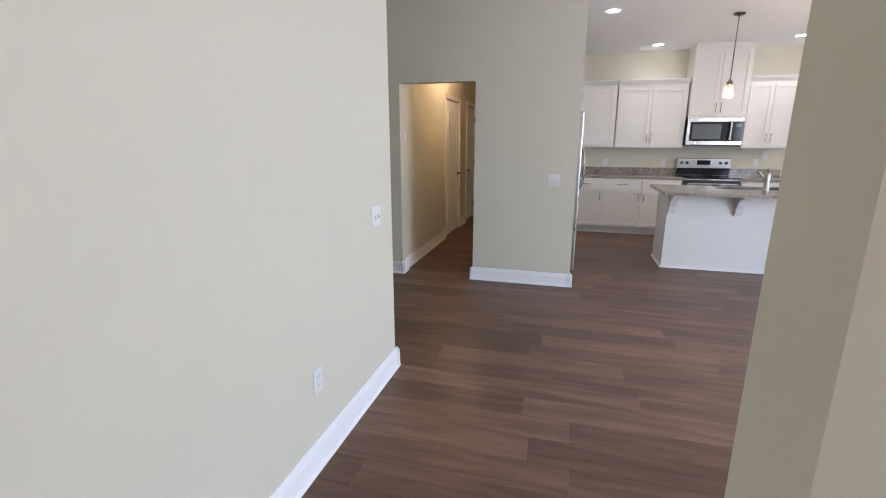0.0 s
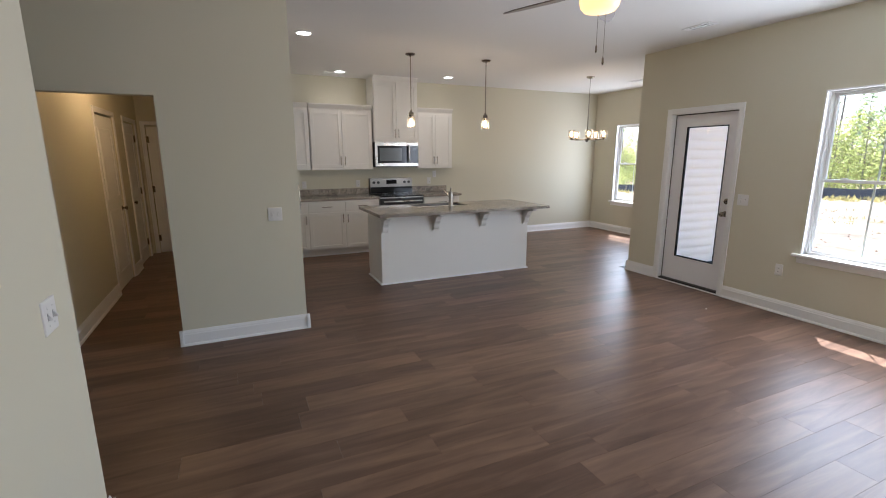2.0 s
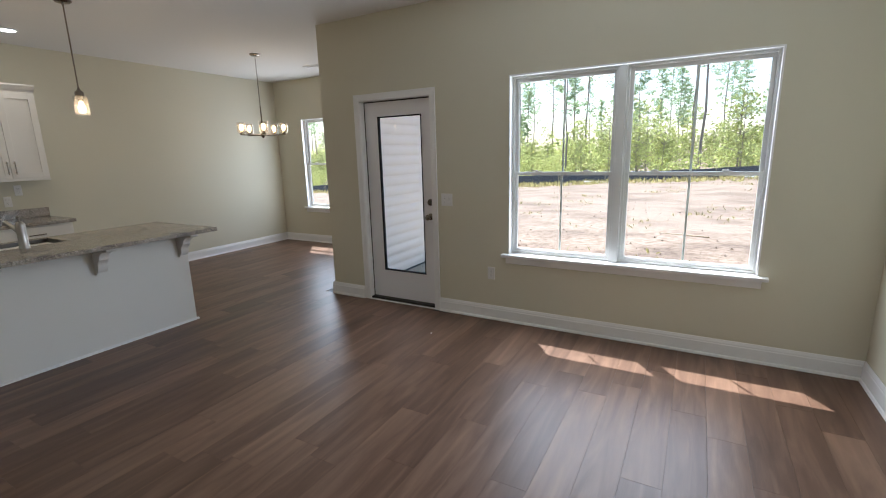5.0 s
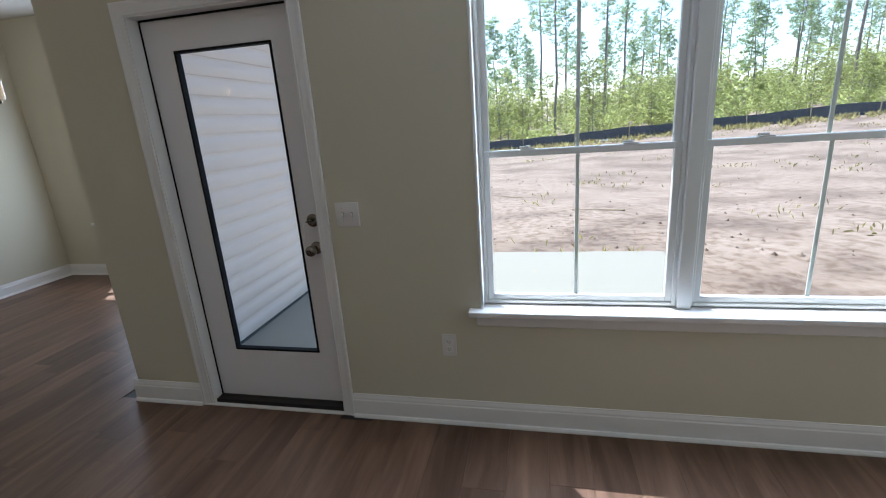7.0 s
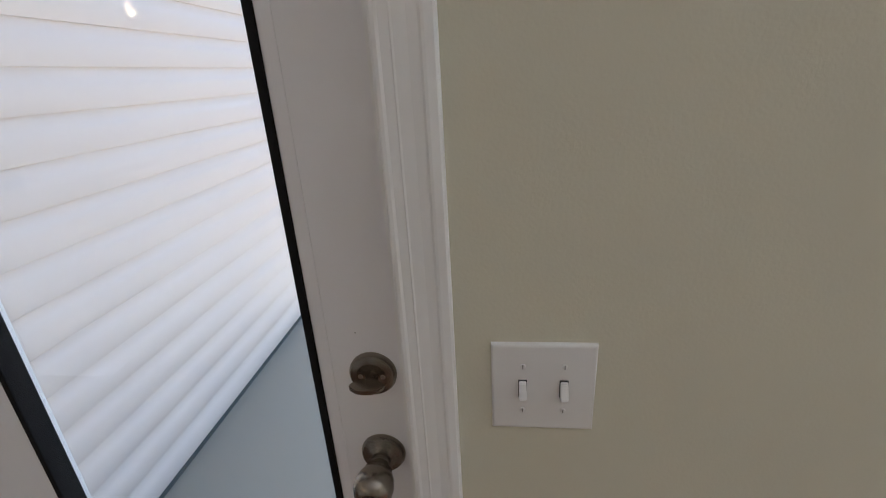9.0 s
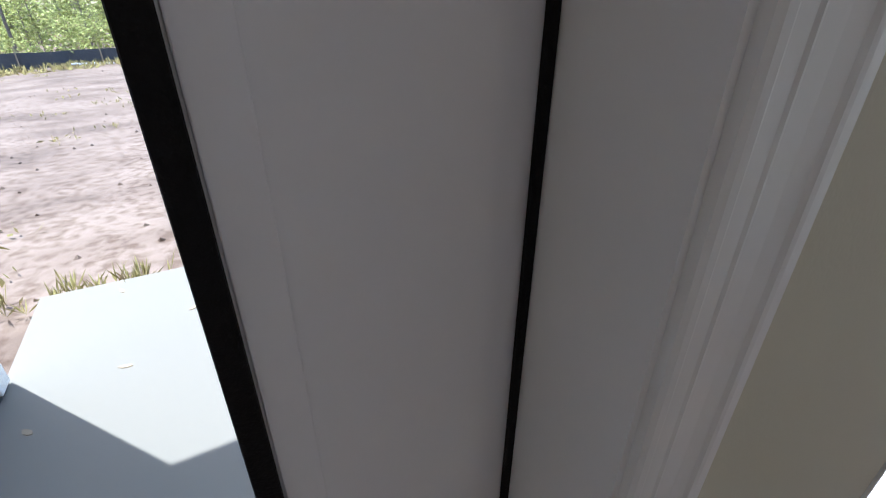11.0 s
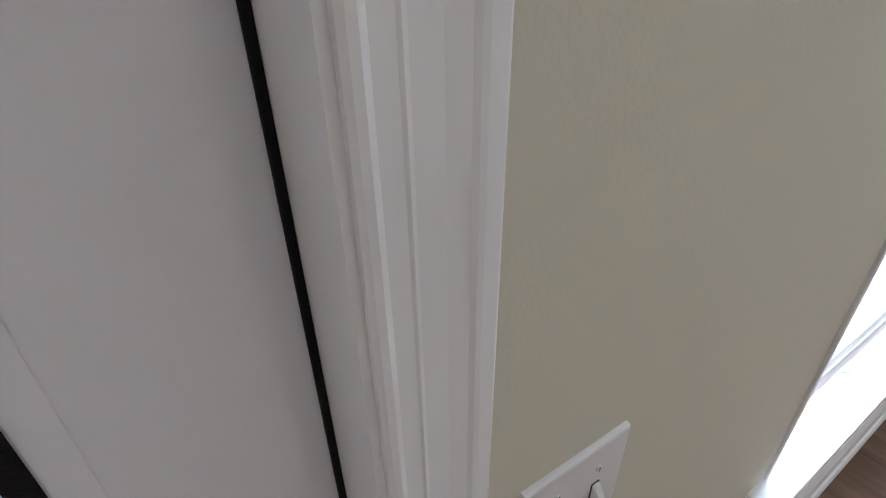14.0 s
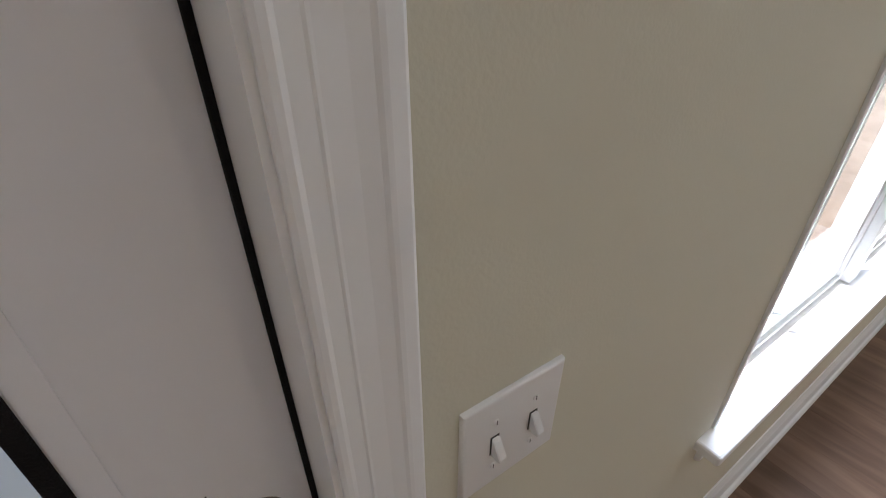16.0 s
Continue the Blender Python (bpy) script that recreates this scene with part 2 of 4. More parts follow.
STEEL = shade("brushed_steel", (0.47, 0.455, 0.435), 0.28, 1.0, var=0.06, scale=3, fine=400, bump=0.02)
# darker than STEEL: the basin's inner shade is put into this colour
SINK = shade("shaded_sink_steel", (0.13, 0.13, 0.13), 0.38, 1.0, var=0.08, scale=6, fine=300, bump=0.02)
NICKEL = shade("satin_nickel", (0.27, 0.235, 0.195), 0.26, 1.0, var=0.06, scale=12, fine=300)
BLADE = shade("fan_blade", (0.16, 0.13, 0.11), 0.45, var=0.15, scale=5, fine=70)
BLACK = shade("black_glass", (0.012, 0.012, 0.013), 0.10, var=0.1, spec=0.25)
BLACKM = shade("black_enamel", (0.02, 0.02, 0.02), 0.35, var=0.1)
RUBBER = shade("black_foam", (0.009, 0.0085, 0.009), 0.8, var=0.4, scale=60, fine=500, bump=0.5, spec=0.2)
BRONZE = shade("bronze_threshold", (0.016, 0.014, 0.013), 0.45, 0.3, var=0.2, scale=20)
SIDING = shade("vinyl_siding", (0.66, 0.58, 0.535), 0.55, var=0.02, scale=3, fine=60, bump=0.12)
CONC = shade("concrete", (0.265, 0.247, 0.205), 0.85, var=0.06, scale=1.6, fine=60, bump=0.3)
SILT = shade("silt_fabric", (0.075, 0.077, 0.085), 0.7, var=0.4, scale=1.5, fine=30)
BARK = shade("pine_bark", (0.25, 0.21, 0.18), 0.9, var=0.35, scale=1.5, fine=14, bump=0.6)
WOODP = shade("weathered_stake", (0.42, 0.33, 0.22), 0.85, var=0.2, scale=4, fine=60)
SHINGLE = shade("roof_shingle", (0.10, 0.095, 0.09), 0.9, var=0.3, scale=4, fine=50)
GLASS = clear("window_glass", (0.96, 0.98, 0.97))
SHADEG = clear("shade_glass", (0.95, 0.93, 0.90), 0.08, 2.0, 0.03)
SCREEN = shade("dark_grey_glass", (0.075, 0.085, 0.085), 0.2)
BULB = shade("lit_bulb", (1, 0.9, 0.7), 0.4, emit=((1.0, 0.68, 0.36), 4))
CANLIT = shade("lit_diffuser", (1, 1, 1), 0.5, emit=((1.0, 0.95, 0.86), 4))
BOWL = shade("lit_frosted_bowl", (0.9, 0.8, 0.55), 0.4, emit=((1.0, 0.62, 0.20), 0.45))
PLANK = plank_material()
GRANITE = granite_material()
DIRT = dirt_material()
NEEDLE = leaf_material("pine_needles", (0.19, 0.27, 0.14), (0.42, 0.52, 0.28))
LEAF = leaf_material("shrub_leaves", (0.30, 0.345, 0.12), (0.60, 0.63, 0.26))
STRAW = leaf_material("dry_grass", (0.24, 0.20, 0.09), (0.40, 0.36, 0.15))

# ---- building helpers ----
ORIGIN = {}


def thing(name, x, y, z, label, category, group="", kind=""):
    ob = new(name)
    ob.location = (x, y, z)
    ob.empty_display_size = 0.1
    ORIGIN[ob.name] = Vector((x, y, z))
    return tagged(ob, label, category, group, kind)


def part(name, bm, material, parent=None, label="", smooth=False):
    """Links a bmesh, given in world places, as one mesh under a thing or a part."""
    me = bpy.data.meshes.new(name)
    o = ORIGIN[parent.name] if parent else Vector((0, 0, 0))
    bmesh.ops.translate(bm, verts=bm.verts, vec=-o)
    bmesh.ops.recalc_face_normals(bm, faces=bm.faces)
    bm.to_mesh(me)
    bm.free()
    me.materials.append(material)
    if smooth:
        for p in me.polygons:
            p.use_smooth = True
        me.set_sharp_from_angle(angle=radians(38))
    ob = new(name, me)
    if parent:
        ob.parent = parent
    ORIGIN[ob.name] = o
    if label:
        ob["label"] = label
    return ob


def box(x0, x1, y0, y1, z0, z1, bev=0.0, bm=None):
    own = bmesh.new()
    r = bmesh.ops.create_cube(own, size=1)
    for v in r["verts"]:
        v.co = Vector((x0 + (v.co.x + 0.5) * (x1 - x0), y0 + (v.co.y + 0.5) * (y1 - y0), z0 + (v.co.z + 0.5) * (z1 - z0)))
    if bev:
        bmesh.ops.bevel(own, geom=list(own.edges), offset=bev, segments=2, profile=0.5, affect="EDGES")
    return merge(bm, own) if bm is not None else own


def merge(bm, other):
    tmp = bpy.data.meshes.new("tmp")
    other.to_mesh(tmp)
    other.free()
    bm.from_mesh(tmp)
    bpy.data.meshes.remove(tmp)
    return bm


def lathe(profile, place, seg=24, axis="Z", bm=None):
    """A turned shape from (radius, height) pairs, standing at place along an axis."""
    own = bmesh.new()
    rings = []
    for r, h in profile:
        rings.append([own.verts.new((max(r, 1e-4) * math.cos(2 * math.pi * i / seg), max(r, 1e-4) * math.sin(2 * math.pi * i / seg), h)) for i in range(seg)])
    for a, b in zip(rings, rings[1:]):
        for i in range(seg):
            own.faces.new((a[i], a[(i + 1) % seg], b[(i + 1) % seg], b[i]))
    own.faces.new(rings[0][::-1])
    own.faces.new(rings[-1])
    spin = {"Z": Matrix.Identity(4), "X": Matrix.Rotation(radians(90), 4, "Y"), "-X": Matrix.Rotation(radians(-90), 4, "Y"), "Y": Matrix.Rotation(radians(-90), 4, "X"), "-Y": Matrix.Rotation(radians(90), 4, "X")}[axis]
    bmesh.ops.transform(own, matrix=Matrix.Translation(place) @ spin, verts=own.verts)
    return merge(bm, own) if bm is not None else own


def rod(p, q, r, seg=10, bm=None, r2=None):
    p, q = Vector(p), Vector(q)
    own = bmesh.new()
    m = Matrix.Translation((p + q) / 2) @ (q - p).to_track_quat("Z", "Y").to_matrix().to_4x4()
    bmesh.ops.create_cone(own, cap_ends=True, segments=seg, radius1=r, radius2=r if r2 is None else r2, depth=(q - p).length, matrix=m)
    return merge(bm, own) if bm is not None else own


def extrude(outline, p0, p1, out, bm=None):
    """A moulding: an outline of (distance from the wall, height) drawn from p0 to p1; out is the wall's normal."""
    own = bmesh.new()
    out = Vector(out)
    ends = []
    for p in (Vector(p0), Vector(p1)):
        ends.append([own.verts.new(p + out * d + Vector((0, 0, h))) for d, h in outline])
    n = len(outline)
    for i in range(n):
        own.faces.new((ends[0][i], ends[0][(i + 1) % n], ends[1][(i + 1) % n], ends[1][i]))
    own.faces.new(ends[0][::-1])
    own.faces.new(ends[1])
    return merge(bm, own) if bm is not None else own


def prism(points, lo, hi, axis="X", bm=None):
    """A flat outline of (a, b) pairs, given thickness along an axis: X takes (y, z), Y takes (x, z), Z takes (x, y)."""
    own = bmesh.new()
    put = {"X": lambda a, b, c: (c, a, b), "Y": lambda a, b, c: (a, c, b), "Z": lambda a, b, c: (a, b, c)}[axis]
    e0 = [own.verts.new(put(a, b, lo)) for a, b in points]
    e1 = [own.verts.new(put(a, b, hi)) for a, b in points]
    n = len(points)
    for i in range(n):
        own.faces.new((e0[i], e0[(i + 1) % n], e1[(i + 1) % n], e1[i]))
    own.faces.new(e0[::-1])
    own.faces.new(e1)
    return merge(bm, own) if bm is not None else own


def structure(name, bm, material, label, category, smooth=False):
    return tagged(part(name, bm, material, smooth=smooth), label, category, kind="structure")


def wall(name, axis, t0, t1, a0, a1, z0, z1, holes=(), label="cream painted drywall wall", material=None):
    """A wall between t0 and t1 across, a0 to a1 along, with openings (a0, a1, z0, z1) cut through."""
    bm = bmesh.new()
    cuts = sorted({a0, a1, *[h[0] for h in holes], *[h[1] for h in holes]})
    for c0, c1 in zip(cuts, cuts[1:]):
        spans, lo = [], z0
        for h in sorted(holes, key=lambda q: q[2]):
            if h[0] < c1 - 1e-6 and h[1] > c0 + 1e-6:
                spans.append((lo, h[2]))
                lo = h[3]
        spans.append((lo, z1))
        for s0, s1 in spans:
            if s1 - s0 > 1e-4:
                if axis == "x":
                    box(t0, t1, c0, c1, s0, s1, bm=bm)
                else:
                    box(c0, c1, t0, t1, s0, s1, bm=bm)
    bmesh.ops.remove_doubles(bm, verts=bm.verts, dist=1e-5)
    return structure(name, bm, material or WALL, label, "wall")


BASE = [(0, 0.002), (0.028, 0.002), (0.027, 0.010), (0.022, 0.019), (0.015, 0.022), (0.014, 0.100), (0.0105, 0.106), (0.0105, 0.114), (0.006, 0.128), (0.004, 0.136), (0, 0.136)]


def baseboard(p0, p1, out):
    return structure("baseboard", extrude(BASE, (*p0, 0), (*p1, 0), (*out, 0)), TRIM, "white painted moulded baseboard with shoe moulding", "baseboard")


# ---- walls, ceiling ----
H = 2.835
EAST, SOUTH, NORTH, DEAST = 4.42, -4.17, 3.65, 6.66
wall("wall_east", "x", EAST, EAST + 0.15, SOUTH - 0.12, 0.40, -0.1, H, [(-0.918, -0.097, -0.1, 2.06), (-3.535, -1.69, 0.62, 2.150)])
wall("wall_dining_south", "y", 0.285, 0.40, EAST + 0.15, DEAST + 0.085, -0.1, H)
wall("wall_dining_east", "x", DEAST, DEAST + 0.085, 0.40, NORTH + 0.12, -0.1, H, [(2.14, 3.04, 0.62, 2.17)])
wall("wall_north", "y", NORTH, NORTH + 0.12, -0.83, DEAST, 0, H)
wall("wall_kitchen_west", "x", -0.95, -0.83, 0.13, 4.45, 0, H)
wall("wall_hall_front", "y", 0.015, 0.13, -3.4, 0.0, 0, H, [(-1.81, -1.01, 0, 2.03)])
wall("wall_hall_west", "x", -1.96, -1.84, 0.13, 4.45, 0, H, [(2.02, 2.84, 0, 2.05), (3.42, 4.2, 0, 2.05)])
wall("wall_hall_end", "y", 4.45, 4.57, -1.84, -0.83, 0, H, [(-1.74, -1.0, 0, 2.05)])
wall("wall_foyer_west", "x", -1.23, -1.11, -8.0, -2.03, 0, H)
wall("wall_nook_south", "y", -2.15, -2.03, -3.4, -1.23, 0, H)
wall("wall_nook_west", "x", -3.52, -3.4, -2.15, 0.13, 0, H)
wall("wall_living_south", "y", SOUTH - 0.12, SOUTH, 0.075, EAST, 0, H)
wall("wall_foyer_south", "y", -8.12, -8.0, -1.23, 2.0, 0, H, [(-1.0, 0.7, 0.6, 2.3)])
wall("wall_foyer_east", "x", 2.0, 2.12, -8.12, SOUTH - 0.12, 0, H)
wall("wall_room_behind_hall", "x", -4.1, -3.98, 0.13, 4.57, 0, H)
wall("wall_room_end", "y", 4.45, 4.57, -3.98, -1.84, 0, H)
# unseen, added to stop daylight leaking past the hall end door
wall("light_block_hall_end", "y", 4.62, 4.70, -1.96, -0.83, 0, H)
cl = box(-4.1, EAST + 0.15, -8.12, 4.70, H, H + 0.12)
box(EAST + 0.15, DEAST + 0.085, 0.285, NORTH + 0.12, H, H + 0.12, bm=cl)
structure("ceiling", cl, CEIL, "white painted flat drywall ceiling", "ceiling")

baseboard((EAST, SOUTH), (EAST, -0.98), (-1, 0))
baseboard((EAST, -0.036), (EAST, 0.428), (-1, 0))
baseboard((EAST, 0.40), (DEAST, 0.40), (0, 1))
baseboard((DEAST, 0.40), (DEAST, NORTH), (-1, 0))
baseboard((3.09, NORTH), (DEAST, NORTH), (0, -1))
baseboard((0.047, SOUTH), (EAST, SOUTH), (0, 1))
baseboard((0.075, SOUTH - 0.12), (0.075, SOUTH), (-1, 0))
baseboard((0.047, SOUTH - 0.12), (2.0, SOUTH - 0.12), (0, -1))
baseboard((-1.11, -8.0), (-1.11, -2.002), (1, 0))
baseboard((-3.4, -2.03), (-1.082, -2.03), (0, 1))
baseboard((-3.4, 0.015), (-1.782, 0.015), (0, -1))
baseboard((-1.81, -0.013), (-1.81, 0.158), (1, 0))
baseboard((-1.038, 0.015), (0.028, 0.015), (0, -1))
baseboard((-1.01, -0.013), (-1.01, 0.158), (-1, 0))
baseboard((0.0, -0.013), (0.0, 0.13), (1, 0))
baseboard((-1.84, 0.13), (-1.84, 1.955), (1, 0))
baseboard((-1.84, 2.905), (-1.84, 3.35), (1, 0))
baseboard((-0.95, 0.13), (-0.95, 4.45), (-1, 0))
baseboard((2.0, -8.0), (2.0, SOUTH - 0.12), (-1, 0))

# ---- outside: ground, slab, siding ----
def ground_z(x, y):
    """The yard falls gently towards +y away from the house."""
    far = max(0.0, min(1.0, (x - 7.5) / 6))
    tilt = max(0.0, min(1.0, (x - 9) / 20)) * max(-1.6, min(1.6, -0.045 * (y + 4)))
    return -0.14 - 0.14 * far + 0.10 * far * noise.noise(Vector((x * 0.25, y * 0.25, 0))) + tilt


bm = bmesh.new()
bmesh.ops.create_grid(bm, x_segments=160, y_segments=160, size=1)
for v in bm.verts:
    u, w = v.co.x, v.co.y
    v.co.x = math.copysign(abs(u) ** 2.2 * 900, u) + 20
    v.co.y = math.copysign(abs(w) ** 2.2 * 900, w)
    v.co.z = ground_z(v.co.x, v.co.y)
structure("ground", bm, DIRT, "bare sandy pinkish dirt yard with wheel ruts", "ground", smooth=True)
structure("porch_slab", box(EAST + 0.15, 7.60, -3.28, 0.285, -0.2, -0.03, 0.006), CONC, "pale broom-finished concrete patio slab", "slab")
# siding of the dining wing, seen through the glazed door
siding = thing("siding_wall", EAST + 0.15, 0.285, -0.02, "off-white lapped vinyl siding on the dining wing wall", "siding", kind="structure")
COURSE = 0.127
course_mesh = None
for i in range(22):
    z = 0.0 + i * COURSE
    if course_mesh is None:
        prof = [(0.0, 0.0), (0.026, 0.0), (0.028, 0.003), (0.027, 0.066), (0.025, 0.078), (0.0215, 0.088), (0.019, 0.098), (0.0175, 0.110), (0.017, COURSE + 0.002), (0.0, COURSE + 0.002)]
        ob = part("siding_course", extrude(prof, (EAST + 0.155, 0.285, 0), (DEAST - 0.02, 0.285, 0), (0, -1, 0)), SIDING, siding, smooth=True)
        course_mesh = ob.data
        ob.location.z = z
    else:
        ob = new("siding_course", course_mesh)
        ob.parent = siding
        ob.location.z = z
# dark grey strip between the slab and the lowest course
part("foot_strip", box(EAST + 0.155, DEAST - 0.02, 0.262, 0.284, -0.028, 0.002), SCREEN, siding, "dark grey strip under the siding")
part("corner_post", box(DEAST - 0.02, DEAST + 0.100, 0.252, 0.285, -0.015, H, 0.004), VINYL, siding, "white vinyl corner post")
part("corner_return", box(DEAST + 0.086, DEAST + 0.100, 0.287, 0.38, -0.015, H, 0.004), VINYL, siding)
structure("eave", box(EAST + 0.15, EAST + 0.84, SOUTH - 0.6, -0.27, H - 0.02, H + 0.16), VINYL, "white vinyl soffit and fascia of the rear eave", "eave")
structure("roof", prism([(0.27, H + 0.175), (4.4, H + 0.175), (2.2, H + 1.4)], EAST + 0.85, 7.28, "X"), SHINGLE, "dark shingled roof of the dining wing", "roof")
structure("eave", box(DEAST + 0.105, 7.30, 0.263, 4.4, H - 0.03, H + 0.12), VINYL, "white vinyl soffit and fascia of the wing eave", "eave")
structure("roof", prism([(-9, H + 0.18), (4.9, H + 0.18), (-2, H + 2.6)], -4.6, EAST + 0.80, "X"), SHINGLE, "dark shingled gable roof", "roof")
# overhang out of view, sized to keep the sun off the patio door
structure("eave", box(EAST + 0.15, 7.30, -0.26, 0.262, H - 0.03, H + 0.12), VINYL, "unseen white soffit and fascia along the wing gable, added to block sun", "eave")

# ---- patio door ----
def casing(name, y0, y1, z1, x, out, axis="x", material=None):
    """Door casing round an opening on three sides: stepped moulding."""
    bm = bmesh.new()
    prof = [(0.0, 0.0), (0.0, 0.0085), (0.0025, 0.0102), (0.006, 0.0108), (0.009, 0.0096), (0.018, 0.0098), (0.0195, 0.0108), (0.0215, 0.0104), (0.034, 0.0108), (0.044, 0.0124), (0.0465, 0.0140), (0.0495, 0.0145), (0.0575, 0.0143), (0.060, 0.0125), (0.060, 0.0)]

    def strip(path):
        rings = []
        for (a, z, da, dz) in path:
            ring = []
            for u, d in prof:
                aa, zz, t = a + da * u, z + dz * u, x + out * d
                ring.append(bm.verts.new((t, aa, zz) if axis == "x" else (aa, t, zz)))
            rings.append(ring)
        for r, s in zip(rings, rings[1:]):
            for i in range(len(prof) - 1):
                bm.faces.new((r[i], r[i + 1], s[i + 1], s[i]))
        bm.faces.new(rings[0]); bm.faces.new(rings[-1])

    lo, hi = min(y0, y1), max(y0, y1)
    strip([(lo, 0.0, -1, 0), (lo, z1, -1, 1), (hi, z1, 1, 1), (hi, 0.0, 1, 0)])
    return structure(name, bm, material or TRIM, "white painted moulded door casing", "casing")


casing("door_casing", -0.918, -0.097, 2.06, EAST, -1)
jamb = bmesh.new()
for y0, y1 in ((-0.918, -0.9133), (-0.104, -0.097)):
    box(EAST - 0.004, EAST + 0.15, y0, y1, 0.0, 2.053, bm=jamb)
box(EAST - 0.004, EAST + 0.15, -0.918, -0.097, 2.053, 2.06, bm=jamb)
structure("door_jamb", jamb, TRIM, "white painted door jamb", "jamb")
DX = EAST + 0.070
door = thing("door_patio", DX, -0.515, 0.03, "closed white steel door with one tall glass lite", "door", kind="structure")
gy0, gy1, gz0, gz1 = -0.780, -0.264, 0.328, 1.905
leaf = bmesh.new()
for b in ((-0.9125, gy0, 0.03, 2.048), (gy1, -0.106, 0.03, 2.048), (gy0, gy1, 0.03, gz0), (gy0, gy1, gz1, 2.048)):
    box(DX, DX + 0.044, *b, bm=leaf)
part("leaf", leaf, DOORP, door)
fr = bmesh.new()
for k, (w, d) in enumerate(((0.018, 0.0014),)):
    y0, y1, z0, z1 = gy0 - 0.001, gy1 + 0.001, gz0 - 0.001, gz1 + 0.001
    for b in ((y0 - w, y0, z0 - w, z1 + w), (y1, y1 + w, z0 - w, z1 + w), (y0, y1, z0 - w, z0), (y0, y1, z1, z1 + w)):
        box(DX - d, DX, *b, 0.0007, bm=fr)
part("lite_frame", fr, DOORP, door)
ga = bmesh.new()
w = 0.011
for b in ((gy0, gy0 + w, gz0, gz1), (gy1 - w, gy1, gz0, gz1), (gy0 + w, gy1 - w, gz0, gz0 + w), (gy0 + w, gy1 - w, gz1 - w, gz1)):
    box(DX - 0.005, DX + 0.030, *b, 0.002, bm=ga)
part("glazing_gasket", ga, RUBBER, door, "black foam glazing gasket")
pane = part("pane", box(DX + 0.018, DX + 0.022, gy0 + 0.004, gy1 - 0.004, gz0 + 0.004, gz1 - 0.004), GLASS, door, "clear glass lite")
pane.visible_shadow = False
for y, z in ((-0.838, 1.13),):
    part("paint_speck", lathe([(0.0008, 0.0), (0.0006, 0.0004), (0.0002, 0.0006)], (DX, y, z), 8, "-X"), SLOT, door, "tiny dark speck on the paint")
ws = bmesh.new()
for y0, y1 in ((-0.9132, -0.9082), (-0.1115, -0.104)):
    box(EAST + 0.0650, EAST + 0.0695, y0, y1, 0.03, 2.050, 0.001, bm=ws)
box(EAST + 0.0625, EAST + 0.0695, -0.903, -0.112, 2.044, 2.0525, 0.001, bm=ws)
structure("weatherstrip", ws, RUBBER, "black foam weatherstrip round the patio door", "weatherstrip")
th = box(EAST + 0.012, EAST + 0.15, -0.91, -0.105, 0.003, 0.029, 0.004)
box(EAST + 0.05, EAST + 0.15, -0.91, -0.105, 0.020, 0.030, 0.003, bm=th)
structure("threshold", th, BRONZE, "dark bronze metal door threshold", "threshold")
structure("threshold_trim", box(EAST - 0.016, EAST + 0.011, -0.978, -0.037, 0.002, 0.011, 0.004), TRIM, "white strip along the door threshold", "trim")


def lockset(kx, y, z, knob):
    prof = [(0.033, 0.0), (0.033, 0.004), (0.030, 0.009), (0.022, 0.012)]
    if knob:
        rose = part("rose", lathe(prof + [(0.020, 0.013), (0.014, 0.016), (0.013, 0.030), (0.020, 0.036)], (kx, y, z), 28, "-X"), NICKEL, door, "satin nickel knob rose", True)
        kn = lathe([(0.014, 0.026), (0.0155, 0.032), (0.021, 0.040), (0.0255, 0.050), (0.0275, 0.060), (0.0270, 0.069), (0.0235, 0.078), (0.0175, 0.084), (0.0120, 0.086), (0.0115, 0.083), (0.008, 0.083)], (kx, y, z), 28, "-X")
        part("knob", kn, NICKEL, rose, "satin nickel door knob", True)
        part("turn_button", box(kx - 0.092, kx - 0.082, y - 0.008, y + 0.008, z - 0.0035, z + 0.0035, 0.001), NICKEL, rose)
    else:
        rose = part("deadbolt", lathe(prof + [(0.021, 0.0121), (0.020, 0.010), (0.002, 0.010)], (kx, y, z), 28, "-X"), NICKEL, door, "satin nickel deadbolt rose", True)
        t = lathe([(0.011, 0.008), (0.008, 0.012), (0.007, 0.022), (0.0, 0.023)], (kx, y, z), 16, "-X")
        oval = [(y + 0.002 + 0.024 * math.cos(2 * math.pi * i / 24), kx - 0.030 + 0.013 * math.sin(2 * math.pi * i / 24)) for i in range(24)]
        paddle = prism([(b, a) for a, b in oval], z - 0.004, z + 0.002, "Z")
        bmesh.ops.bevel(paddle, geom=list(paddle.edges), offset=0.0012, segments=2, affect="EDGES")
        merge(t, paddle)
        for side in (-0.0155, 0.0155):
            part("screw", lathe([(0.0035, 0.0), (0.003, 0.0012), (0.001, 0.0016)], (kx - 0.010, y + side, z), 12, "-X"), STEEL, rose)
        part("thumb_turn", t, NICKEL, rose, "satin nickel thumb turn", True)


lockset(DX, -0.856, 1.067, False)
lockset(DX, -0.856, 0.925, True)


